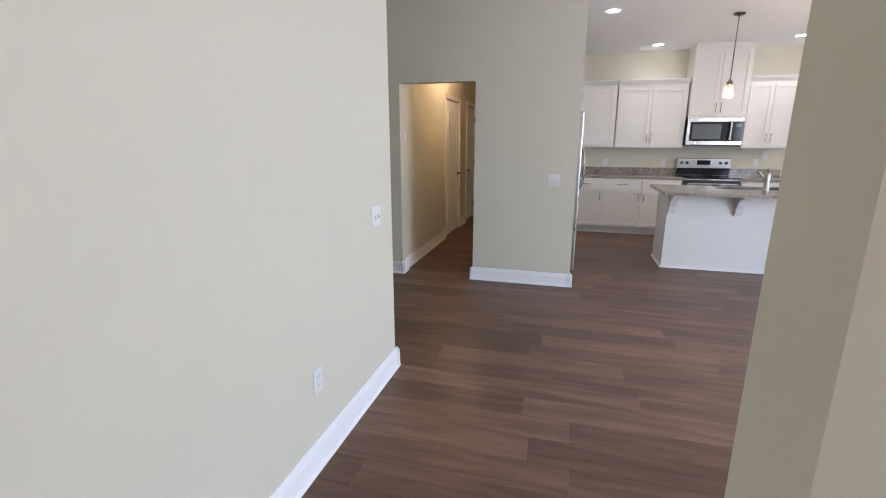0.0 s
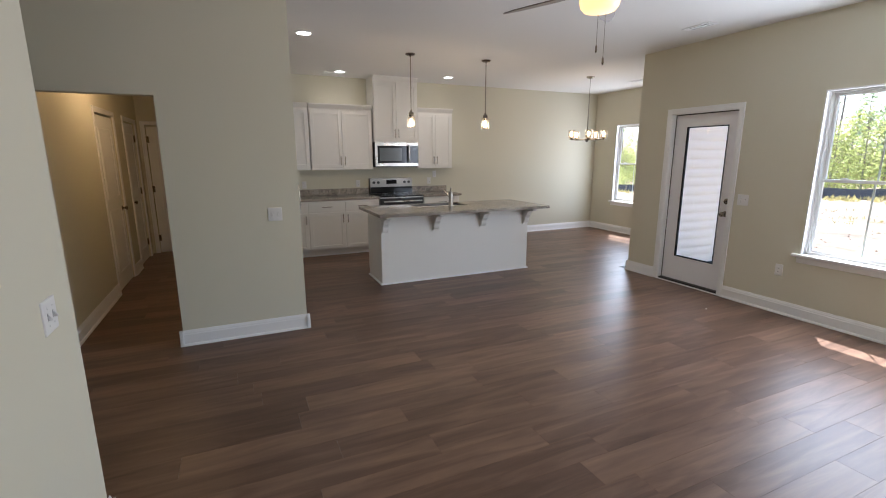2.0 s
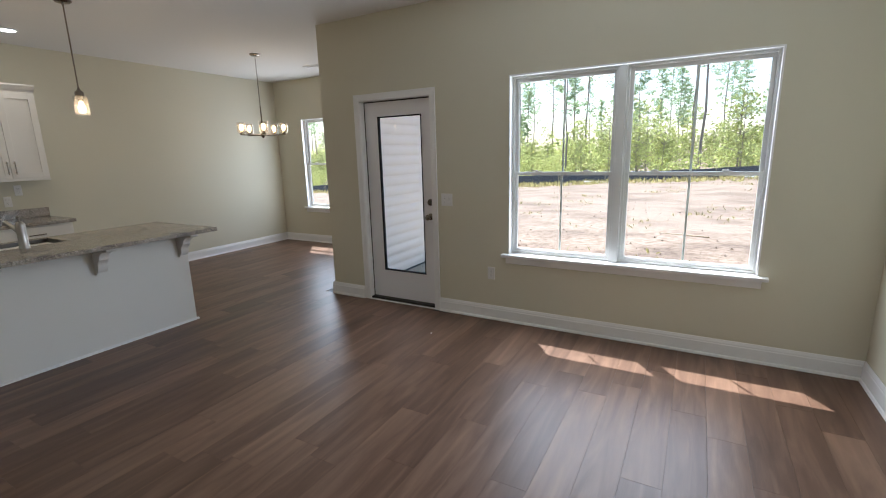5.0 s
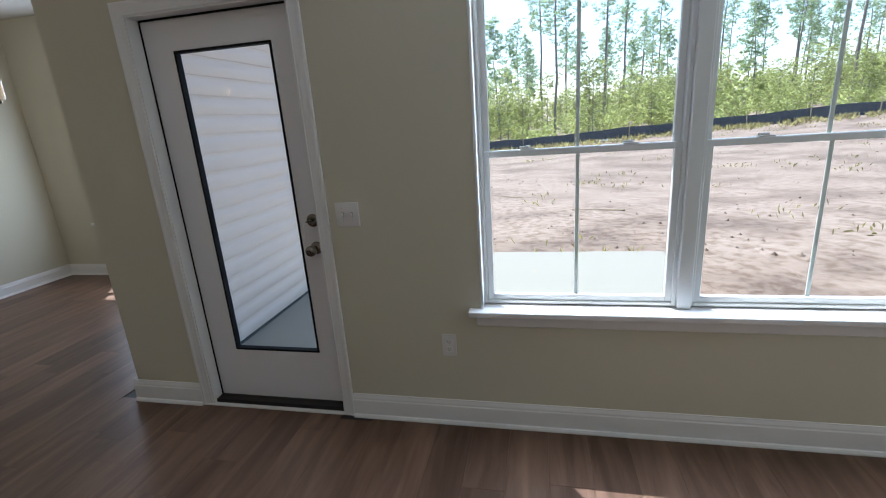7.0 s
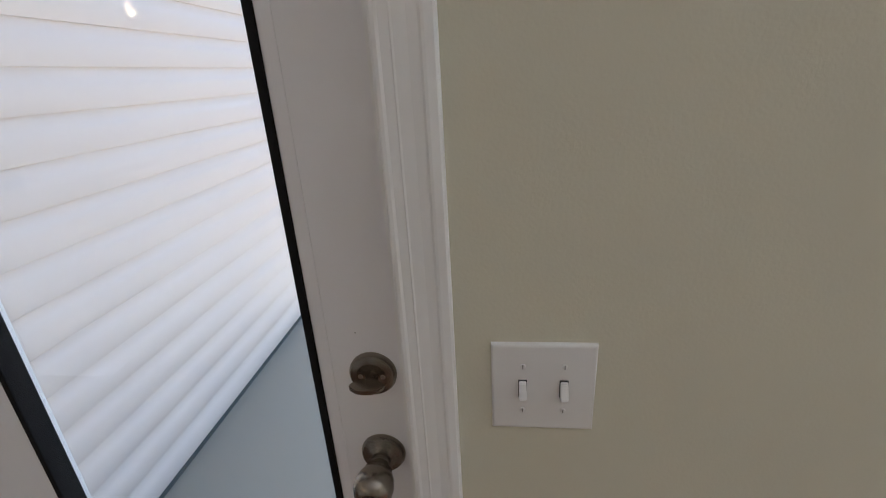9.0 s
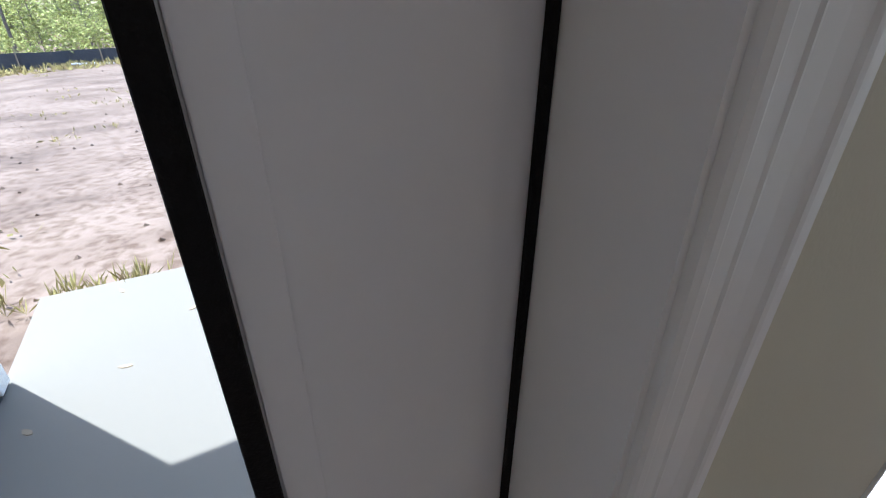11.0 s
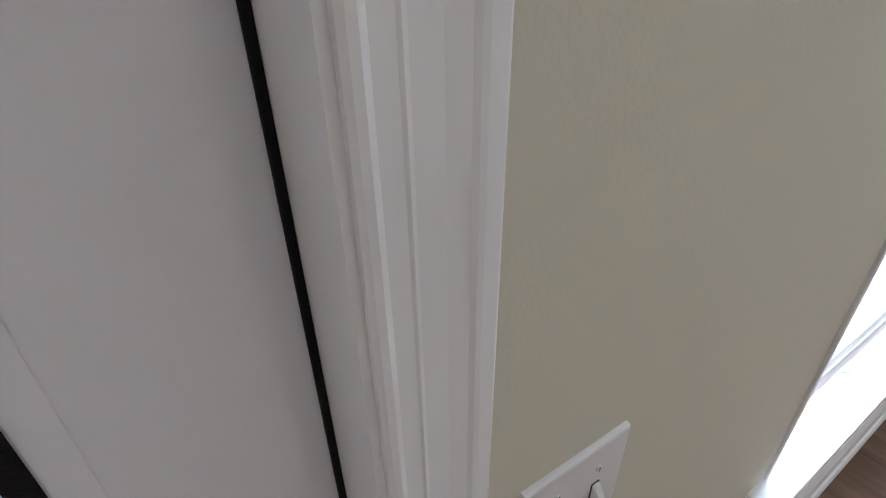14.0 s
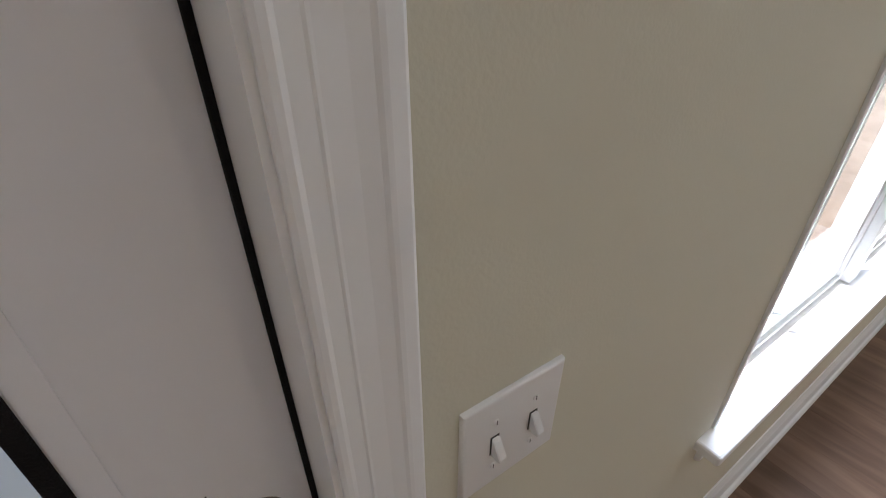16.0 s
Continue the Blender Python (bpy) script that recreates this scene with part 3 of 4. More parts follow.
# ---- windows ----
def double_hung(win, x, y0, y1, z0, z1, meet, muntins=1):
    """One vinyl double-hung unit: frame, two sashes, panes, grille and locks."""
    f = 0.016
    fr = bmesh.new()
    for b in ((y0, y0 + f, z0, z1), (y1 - f, y1, z0, z1), (y0 + f, y1 - f, z0, z0 + f), (y0 + f, y1 - f, z1 - f, z1)):
        box(x, x + 0.075, *b, 0.003, bm=fr)
    part("window_frame", fr, VINYL, win)
    for nm, sx, a, b in (("upper_sash", x + 0.040, meet - 0.005, z1 - f), ("lower_sash", x + 0.010, z0 + f, meet + 0.022)):
        s = 0.027
        u0, u1 = y0 + f, y1 - f
        sh = bmesh.new()
        for q in ((u0, u0 + s, a, b), (u1 - s, u1, a, b), (u0 + s, u1 - s, a, a + s), (u0 + s, u1 - s, b - s, b)):
            box(sx, sx + 0.028, *q, 0.003, bm=sh)
        sash = part(nm, sh, VINYL, win)
        pn = part("pane", box(sx + 0.012, sx + 0.016, u0 + s, u1 - s, a + s, b - s), GLASS, sash)
        pn.visible_shadow = False
        for k in range(muntins):
            c = u0 + (u1 - u0) * (k + 1) / (muntins + 1)
            part("grille_bar", box(sx + 0.017, sx + 0.023, c - 0.008, c + 0.008, a + s, b - s, 0.002), VINYL, sash)
    for k in (0.25, 0.75):
        c = y0 + (y1 - y0) * k
        lk = box(x + 0.012, x + 0.036, c - 0.030, c + 0.030, meet + 0.022, meet + 0.028, 0.002)
        lathe([(0.011, 0.0), (0.010, 0.010), (0.004, 0.013)], (x + 0.024, c, meet + 0.027), 14, bm=lk)
        box(x + 0.006, x + 0.020, c - 0.004, c + 0.034, meet + 0.030, meet + 0.038, 0.002, bm=lk)
        part("sash_lock", lk, VINYL, win)


def returns(x0, x1, y0, y1, z0, z1):
    bm = bmesh.new()
    for b in ((y0 - 0.001, y0 + 0.012, z0, z1), (y1 - 0.012, y1 + 0.001, z0, z1), (y0 + 0.012, y1 - 0.012, z1 - 0.012, z1 + 0.001)):
        box(x0, x1, *b, 0.0015, bm=bm)
    return bm


win = thing("window_living", EAST + 0.07, -2.61, 0.64, "white vinyl twin double-hung window with vertical grilles", "window", kind="structure")
WX = EAST + 0.055
double_hung(win, WX, -2.545, -1.703, 0.645, 2.138, 1.335)
double_hung(win, WX, -3.523, -2.602, 0.645, 2.138, 1.335)
part("mullion", box(EAST + 0.030, WX + 0.08, -2.601, -2.546, 0.642, 2.138, 0.003), VINYL, win)
part("jamb_return", returns(EAST - 0.006, EAST + 0.14, -3.535, -1.69, 0.641, 2.150), TRIM, win)
part("window_sill", box(EAST - 0.052, EAST + 0.14, -3.595, -1.633, 0.612, 0.640, 0.006), TRIM, win, "white painted window stool")
part("apron", extrude([(0, 0), (0.006, 0), (0.012, 0.006), (0.013, 0.045), (0.017, 0.055), (0.017, 0.060), (0, 0.060)], (EAST, -3.56, 0.551), (EAST, -1.668, 0.551), (-1, 0, 0)), TRIM, win)
win2 = thing("window_dining", DEAST + 0.06, 2.59, 0.64, "white vinyl double-hung window with a vertical grille", "window", kind="structure")
double_hung(win2, DEAST + 0.05, 2.152, 3.028, 0.645, 2.158, 1.39)
part("jamb_return", returns(DEAST - 0.006, DEAST + 0.125, 2.14, 3.04, 0.641, 2.17), TRIM, win2)
part("window_sill", box(DEAST - 0.05, DEAST + 0.125, 2.08, 3.10, 0.612, 0.640, 0.006), TRIM, win2)
part("apron", box(DEAST - 0.015, DEAST, 2.11, 3.07, 0.55, 0.611, 0.004), TRIM, win2)
# unseen window, added to go with the foyer's fill lamp
win3 = thing("window_foyer", -0.15, -8.06, 0.6, "unseen white vinyl window added at the front of the foyer", "window", kind="structure")
f3 = bmesh.new()
for b in ((-1.0, -0.95, 0.6, 2.3), (0.65, 0.7, 0.6, 2.3), (-0.95, 0.65, 0.6, 0.65), (-0.95, 0.65, 2.25, 2.3), (-0.18, -0.12, 0.65, 2.25)):
    box(b[0], b[1], -8.1, -8.03, b[2], b[3], 0.003, bm=f3)
part("window_frame", f3, VINYL, win3)


# ---- hall doors ----
def panel_door(name, label, width):
    """A two-panel door standing at the origin, hinged at x = 0, facing -y."""
    d = thing(name, 0, 0, 0, label, "door", kind="structure")
    bm = box(0, width, 0.0, 0.035, 0.01, 2.03)
    part("leaf", bm, TRIM, d)
    for z0, z1 in ((0.2, 0.95), (1.08, 1.9)):
        pb = bmesh.new()
        for b in ((0.11, 0.125, z0, z1), (width - 0.125, width - 0.11, z0, z1), (0.125, width - 0.125, z0, z0 + 0.015), (0.125, width - 0.125, z1 - 0.015, z1)):
            box(b[0], b[1], -0.006, 0.0, b[2], b[3], 0.002, bm=pb)
        box(0.15, width - 0.15, -0.004, 0.0, z0 + 0.04, z1 - 0.04, 0.002, bm=pb)
        part("panel", pb, TRIM, d)
    part("knob", lathe([(0.03, 0.0), (0.03, 0.005), (0.012, 0.012), (0.012, 0.03), (0.027, 0.04), (0.026, 0.055), (0.015, 0.062)], (width - 0.06, 0.0, 0.93), 18, "-Y"), NICKEL, d, "satin nickel knob", True)
    for z in (0.25, 1.05, 1.83):
        hg = rod((-0.004, -0.008, z - 0.05), (-0.004, -0.008, z + 0.05), 0.009)
        box(-0.003, 0.024, -0.0025, 0.002, z - 0.05, z + 0.05, 0.0008, bm=hg)
        part("hinge", hg, NICKEL, d)
    return d


d1 = panel_door("door_hall_end", "closed white two-panel door at the end of the hall", 0.72)
d1.matrix_basis = pose(-1.73, 4.47, 0, 0, 0, 0)
d2 = panel_door("door_hall_side", "white two-panel door in the hall side wall", 0.76)
d2.matrix_basis = pose(-1.86, 4.19, 0, 0, 0, -90) @ Matrix.Diagonal((1, -1, 1, 1))
d3 = panel_door("door_closet", "closed white two-panel closet door in the hall", 0.80)
d3.matrix_basis = pose(-1.852, 2.031, 0, 0, 0, 90)
casing("hall_casing", -1.74, -1.0, 2.05, 4.45, -1, "y")
casing("hall_casing", 2.02, 2.84, 2.05, -1.84, 1, "x")
casing("hall_casing", 3.42, 4.2, 2.05, -1.84, 1, "x")


# ---- plates ----
def plate_thing(kind, m, gangs, group):
    """A wall plate lying in the xz plane and facing -y, centred at the origin."""
    w = 0.070 + 0.046 * (gangs - 1)
    t = thing(kind, 0, 0, 0, {"light_switch": "white plastic toggle switch plate with %s" % ("two toggles" if gangs == 2 else "one toggle"), "outlet": "white plastic duplex outlet plate", "thermostat": "small white wall thermostat"}[kind], kind.replace("_", " "), group)
    h = 0.116 if kind != "thermostat" else 0.10
    bm = box(-w / 2, w / 2, -0.006, 0.0, -h / 2, h / 2)
    bmesh.ops.bevel(bm, geom=[e for e in bm.edges if all(v.co.y < -0.003 for v in e.verts)], offset=0.004, segments=3, profile=0.6, affect="EDGES")
    part("plate", bm, PLATE, t, smooth=True)
    for g in range(gangs):
        c = (g - (gangs - 1) / 2) * 0.046
        if kind == "light_switch":
            part("slot", box(c - 0.0049, c + 0.0049, -0.0064, -0.0055, -0.0118, 0.0120), SLOT, t, "dark gap round the toggle")
            tg = prism([(-0.0065, -0.011), (-0.0065, 0.011), (-0.010, 0.009), (-0.019, -0.006), (-0.018, -0.011), (-0.012, -0.0118)], c - 0.0042, c + 0.0042, "X")
            bmesh.ops.bevel(tg, geom=list(tg.edges), offset=0.0008, segments=2, affect="EDGES")
            part("toggle", tg, PLATE, t)
            for z in (-0.030, 0.030):
                sc = part("screw", lathe([(0.0032, 0.0), (0.0030, 0.0010), (0.0012, 0.0014)], (c, -0.0060, z), 12, "-Y"), PLATE, t)
                part("screw_slot", box(c - 0.0004, c + 0.0004, -0.0077, -0.0073, z - 0.0026, z + 0.0026), SLOT, sc)
        elif kind == "outlet":
            for z in (-0.0195, 0.0195):
                fc = part("receptacle", box(c - 0.0165, c + 0.0165, -0.0085, -0.0055, z - 0.0135, z + 0.0135, 0.003), PLATE, t)
                sl = box(c - 0.0075, c - 0.0055, -0.0088, -0.0080, z - 0.002, z + 0.007)
                box(c + 0.0055, c + 0.0075, -0.0088, -0.0080, z - 0.001, z + 0.006, bm=sl)
                box(c - 0.0022, c + 0.0022, -0.0088, -0.0080, z - 0.009, z - 0.005, bm=sl)
                part("slot", sl, SLOT, fc)
            part("screw", lathe([(0.0032, 0.0), (0.0012, 0.0012)], (c, -0.0060, 0), 10, "-Y"), PLATE, t)
    t.matrix_basis = m
    return t


sw = plate_thing("light_switch", pose(EAST, -1.0765, 1.106, 0, 0, -90), 2, "light switches")
copy_thing(sw, pose(-0.21, 0.015, 1.08, 0, 0, 0))
copy_thing(sw, pose(-1.11, -2.27, 1.05, 0, 0, 90))
ol = plate_thing("outlet", pose(EAST, -1.525, 0.443, 0, 0, -90), 1, "outlets")
for m in (pose(-1.11, -2.97, 0.42, 0, 0, 90), pose(3.41, SOUTH, 0.46, 0, 0, 180), pose(2.06, SOUTH, 0.46, 0, 0, 180), pose(0.52, NORTH, 1.10, 0, 0, 0), pose(1.42, NORTH, 1.10, 0, 0, 0), pose(2.75, NORTH, 1.12, 0, 0, 0), pose(2.86, NORTH, 1.24, 0, 0, 0)):
    copy_thing(ol, m)
tst = plate_thing("thermostat", pose(-1.84, 0.24, 1.5, 0, 0, 90), 1, "")

# ---- kitchen ----
def pull(parent, x, y, z, length, upright=True):
    """A bar pull on a front that faces -y."""
    bm = bmesh.new()
    a, b = ((x, y - 0.028, z - length / 2), (x, y - 0.028, z + length / 2)) if upright else ((x - length / 2, y - 0.028, z), (x + length / 2, y - 0.028, z))
    rod(a, b, 0.0055, 10, bm)
    for k in (0.14, 0.86):
        p = Vector(a).lerp(Vector(b), k)
        rod(p, (p.x, y, p.z), 0.0045, 8, bm)
    return part("handle", bm, NICKEL, parent, "satin nickel bar handle", True)


def shaker(parent, name, x0, x1, y, z0, z1, rail=0.055):
    """A shaker front facing -y with a recessed panel."""
    bm = bmesh.new()
    for b in ((x0, x0 + rail, z0, z1), (x1 - rail, x1, z0, z1), (x0 + rail, x1 - rail, z0, z0 + rail), (x0 + rail, x1 - rail, z1 - rail, z1)):
        box(b[0], b[1], y - 0.019, y, b[2], b[3], 0.0015, bm=bm)
    box(x0 + rail, x1 - rail, y - 0.008, y, z0 + rail, z1 - rail, bm=bm)
    return part(name, bm, CAB, parent)


def base_unit(x0, x1, yf, yb, doors, sides):
    c = thing("base_cabinet", (x0 + x1) / 2, (yf + yb) / 2, 0, "white shaker base cabinet with a drawer over %s" % ("a door" if doors == 1 else "two doors"), "cabinet", "kitchen base cabinets")
    part("body", box(x0, x1, yf, yb, 0.10, 0.884), CAB, c)
    part("toe_kick", box(x0, x1, yf + 0.065, yb, 0.0, 0.10), CAB, c)
    part("toe_trim", box(x0, x1, yf + 0.045, yf + 0.065, 0.003, 0.022, 0.004), TRIM, c)
    g = 0.008
    dr = part("drawer", box(x0 + g, x1 - g, yf - 0.019, yf, 0.715, 0.865, 0.003), CAB, c)
    pull(dr, (x0 + x1) / 2, yf - 0.019, 0.79, 0.15, False)
    w = (x1 - x0 - 2 * g - 0.004 * (doors - 1)) / doors
    for k in range(doors):
        a = x0 + g + k * (w + 0.004)
        d = shaker(c, "door", a, a + w, yf, 0.125, 0.700)
        pull(d, a + (w - 0.03 if sides[k] > 0 else 0.03), yf - 0.019, 0.60, 0.13)


def wall_unit(x0, x1, yf, z0, z1, sides, label, crown=True):
    c = thing("wall_cabinet", (x0 + x1) / 2, (yf + NORTH) / 2, z0, label, "cabinet", "kitchen wall cabinets")
    part("body", box(x0, x1, yf, NORTH, z0, z1), CAB, c)
    n, g = len(sides), 0.012
    w = (x1 - x0 - 2 * g - 0.004 * (n - 1)) / n
    for k in range(n):
        a = x0 + g + k * (w + 0.004)
        d = shaker(c, "door", a, a + w, yf, z0 + 0.012, z1 - 0.03)
        pull(d, a + (w - 0.03 if sides[k] > 0 else 0.03), yf - 0.019, z0 + 0.12, 0.14)
    part("light_rail", box(x0, x1, yf - 0.012, yf + 0.012, z0 - 0.022, z0, 0.002), CAB, c)
    if crown:
        prof = [(0, 0), (0.006, 0), (0.010, 0.012), (0.018, 0.022), (0.034, 0.050), (0.044, 0.058), (0.046, 0.075), (0, 0.075)]
        cr = extrude(prof, (x0 - 0.002, yf, z1 - 0.004), (x1 + 0.002, yf, z1 - 0.004), (0, -1, 0))
        box(x0, x1, yf, NORTH, z1, z1 + 0.071, bm=cr)
        part("crown", cr, CAB, c)


YF = 3.02
base_unit(-0.06, 0.47, YF, NORTH, 1, (1,))
base_unit(0.47, 1.04, YF, NORTH, 1, (1,))
base_unit(1.04, 1.60, YF, NORTH, 1, (-1,))
base_unit(2.39, 3.07, YF, NORTH, 2, (1, -1))
wall_unit(-0.05, 0.595, 3.31, 1.375, 2.30, (-1,), "white shaker wall cabinet with one door")
wall_unit(0.605, 1.605, 3.31, 1.375, 2.30, (1, -1), "white shaker wall cabinet with two doors")
wall_unit(1.62, 2.385, 3.25, 1.815, 2.763, (1, -1), "tall white shaker cabinet with crown over the microwave")
wall_unit(2.40, 3.06, 3.31, 1.375, 2.30, (1, -1), "narrow white shaker wall cabinet with two doors")


def counter(x0, x1, name="countertop"):
    c = thing(name, (x0 + x1) / 2, 3.3, 0.884, "speckled grey granite countertop with a low backsplash", "countertop")
    part("slab", box(x0, x1, YF - 0.035, NORTH - 0.002, 0.885, 0.922, 0.006), GRANITE, c)
    part("backsplash", box(x0, x1, NORTH - 0.024, NORTH - 0.002, 0.923, 1.025, 0.003), GRANITE, c)


counter(-0.80, 1.605)
counter(2.385, 3.10)

# range
rg = thing("range", 1.995, 3.3, 0, "stainless steel electric range with black glass top", "range")
RX0, RX1 = 1.612, 2.378
part("body", box(RX0, RX1, 3.01, NORTH - 0.01, 0.02, 0.905, 0.004), STEEL, rg)
part("cooktop", box(RX0, RX1, 2.975, 3.56, 0.906, 0.924, 0.005), BLACK, rg, "black glass cooktop")
for a, b, r in ((1.80, 3.14, 0.10), (2.19, 3.14, 0.085), (1.80, 3.41, 0.075), (2.19, 3.41, 0.10)):
    part("burner_ring", lathe([(r, 0.0), (r, 0.0008), (r - 0.004, 0.001), (r - 0.006, 0.0002)], (a, b, 0.924), 28), SCREEN, rg)
part("control_panel", prism([(3.565, 0.925), (3.545, 1.18), (3.63, 1.19), (3.64, 0.925)], RX0, RX1, "X"), STEEL, rg, "stainless back control panel")
part("panel_edge", prism([(3.552, 0.926), (3.548, 1.035), (3.560, 1.035), (3.567, 0.926)], RX0 + 0.002, RX1 - 0.002, "X"), BLACK, rg)
part("display", prism([(3.5495, 1.085), (3.5435, 1.155), (3.56, 1.155), (3.56, 1.085)], 1.90, 2.09, "X"), BLACK, rg)
for a in (1.675, 1.755, 2.235, 2.315):
    part("knob", lathe([(0.024, 0.0), (0.022, 0.020), (0.018, 0.024)], (a, 3.550, 1.115), 18, "-Y"), BLACKM, rg, "black control knob", True)
dr = part("oven_door", box(RX0 + 0.004, RX1 - 0.004, 2.975, 3.009, 0.24, 0.885, 0.006), BLACKM, rg)
part("oven_window", box(RX0 + 0.03, RX1 - 0.03, 2.972, 2.9755, 0.33, 0.78, 0.001), BLACK, dr)
hb = rod((RX0 + 0.05, 2.925, 0.835), (RX1 - 0.05, 2.925, 0.835), 0.012, 12)
for a in (RX0 + 0.07, RX1 - 0.07):
    rod((a, 2.925, 0.835), (a, 2.976, 0.835), 0.009, 8, hb)
part("oven_handle", hb, STEEL, dr, "steel bar handle", True)
part("drawer", box(RX0 + 0.004, RX1 - 0.004, 2.98, 3.009, 0.06, 0.23, 0.005), STEEL, rg)

# microwave
mw = thing("microwave", 1.995, 3.4, 1.385, "stainless steel microwave mounted over the range", "microwave")
part("body", box(1.622, 2.383, 3.245, NORTH - 0.002, 1.385, 1.793, 0.003), BLACKM, mw)
dm = bmesh.new()
for b in ((1.624, 1.664, 1.40, 1.79), (1.664, 2.17, 1.735, 1.79), (1.664, 2.17, 1.40, 1.452)):
    box(b[0], b[1], 3.222, 3.244, b[2], b[3], 0.002, bm=dm)
mdoor = part("door", dm, STEEL, mw)
part("window", box(1.664, 2.17, 3.228, 3.244, 1.452, 1.735), BLACK, mdoor, "black glass microwave window")
part("control_strip", box(2.172, 2.381, 3.224, 3.244, 1.452, 1.735, 0.002), BLACK, mw, "black control strip")
part("upper_strip", box(2.172, 2.381, 3.222, 3.244, 1.737, 1.79, 0.002), STEEL, mw)
part("lower_strip", box(2.172, 2.381, 3.222, 3.244, 1.40, 1.45, 0.002), STEEL, mw)
hb = rod((2.205, 3.185, 1.47), (2.205, 3.185, 1.75), 0.013, 12)
for a in (1.49, 1.73):
    rod((2.205, 3.185, a), (2.205, 3.224, a), 0.009, 8, hb)
part("handle", hb, STEEL, mdoor, "steel bar handle", True)
part("inner_window", box(1.70, 2.09, 3.2265, 3.2285, 1.485, 1.70, 0.001), SCREEN, mdoor, "grey see-through mesh of the window")
part("display", box(2.28, 2.35, 3.2225, 3.2245, 1.66, 1.70), SCREEN, mw)
part("vent_grille", box(1.63, 2.375, 3.236, 3.246, 1.386, 1.398), BLACKM, mw)

# fridge, facing the island, and the cabinet over it
fg = thing("refrigerator", -0.4, 0.85, 0, "stainless steel side-by-side refrigerator beside the wall", "refrigerator")
part("body", box(-0.80, -0.02, 0.40, 1.30, 0.03, 1.76, 0.004), STEEL, fg)
for y0, y1 in ((0.402, 0.79), (0.795, 1.298)):
    dd = part("door", box(-0.015, 0.045, y0, y1, 0.06, 1.755, 0.012), STEEL, fg)
    hy = 0.75 if y1 < 0.8 else 0.835
    hb = bmesh.new()
    bow = [(0.052 + 0.038 * math.sin(math.pi * k / 8) ** 0.6, hy, 0.92 + 0.46 * k / 8) for k in range(9)]
    for p, q in zip(bow, bow[1:]):
        rod(p, q, 0.011, 12, hb)
    for p in (bow[0], bow[-1]):
        rod((0.044, hy, p[2]), p, 0.014, 12, hb)
    part("handle", hb, NICKEL, dd, "bowed steel handle", True)
part("base_grille", box(-0.03, 0.02, 0.41, 1.29, 0.0, 0.055), BLACKM, fg)
oc = thing("wall_cabinet", -0.4, 0.85, 1.82, "white shaker cabinet over the refrigerator", "cabinet", "kitchen wall cabinets")
part("body", box(-0.83, -0.03, 0.36, 1.34, 1.80, 2.30), CAB, oc)
for y0, y1, hy in ((0.37, 0.848, 0.81), (0.852, 1.33, 0.89)):
    b2 = bmesh.new()
    for b in ((y0, y0 + 0.055, 1.81, 2.28), (y1 - 0.055, y1, 1.81, 2.28), (y0 + 0.055, y1 - 0.055, 1.81, 1.865), (y0 + 0.055, y1 - 0.055, 2.225, 2.28)):
        box(-0.03, -0.011, *b, 0.0015, bm=b2)
    box(-0.03, -0.022, y0 + 0.055, y1 - 0.055, 1.865, 2.225, bm=b2)
    dd = part("door", b2, CAB, oc)
    hb = rod((0.017, hy, 1.86), (0.017, hy, 2.0), 0.0055)
    for a in (1.88, 1.98):
        rod((0.017, hy, a), (-0.011, hy, a), 0.0045, 8, hb)
    part("handle", hb, NICKEL, dd)
fp = thing("side_panel", -0.4, 0.14, 0, "white panel beside the refrigerator", "panel")
part("panel", box(-0.828, -0.02, 0.335, 0.355, 0, 2.30), CAB, fp)

# island
isl = thing("kitchen_island", 2.115, 1.37, 0, "white panelled kitchen island with four corbels", "island")
IX0, IX1, IY0, IY1 = 1.05, 3.18, 1.08, 1.66
part("body", box(IX0, IX1, IY0, IY1, 0.0, 0.886, 0.002), CAB, isl)
part("shoe_trim", extrude([(0, 0.002), (0.018, 0.002), (0.016, 0.012), (0.006, 0.020), (0, 0.020)], (IX0 - 0.018, IY0, 0), (IX1 + 0.018, IY0, 0), (0, -1, 0)), TRIM, isl)
part("shoe_trim", extrude([(0, 0.002), (0.018, 0.002), (0.016, 0.012), (0.006, 0.020), (0, 0.020)], (IX0, IY0, 0), (IX0, IY1, 0), (-1, 0, 0)), TRIM, isl)
part("shoe_trim", extrude([(0, 0.002), (0.018, 0.002), (0.016, 0.012), (0.006, 0.020), (0, 0.020)], (IX1, IY0, 0), (IX1, IY1, 0), (1, 0, 0)), TRIM, isl)
part("back_trim", box(IX0, IX1, IY1, IY1 + 0.015, 0.1, 0.88), CAB, isl)
for cx in (1.09, 1.765, 2.445, 3.125):
    pts = [(IY0, 0.885), (IY0 - 0.24, 0.885), (IY0 - 0.24, 0.852)]
    for k in range(7):
        a = math.pi * 0.5 * k / 6
        pts.append((IY0 - 0.225 + 0.125 * math.sin(a) * 1.0, 0.845 - 0.075 * (1 - math.cos(a))))
    pts += [(IY0 - 0.082, 0.755), (IY0 - 0.068, 0.74)]
    for k in range(6):
        a = math.pi * 0.5 * k / 5
        pts.append((IY0 - 0.062 + 0.036 * (1 - math.cos(a)), 0.725 - 0.065 * math.sin(a)))
    pts += [(IY0 - 0.026, 0.645), (IY0, 0.64)]
    part("corbel", prism(pts, cx - 0.035, cx + 0.035, "X"), CAB, isl, "curved white corbel")
ct = thing("island_top", 2.1, 1.2, 0.887, "speckled grey granite island top with a sink cutout", "countertop")
CX0, CX1, CY0, CY1 = 0.94, 3.27, 0.72, 1.70
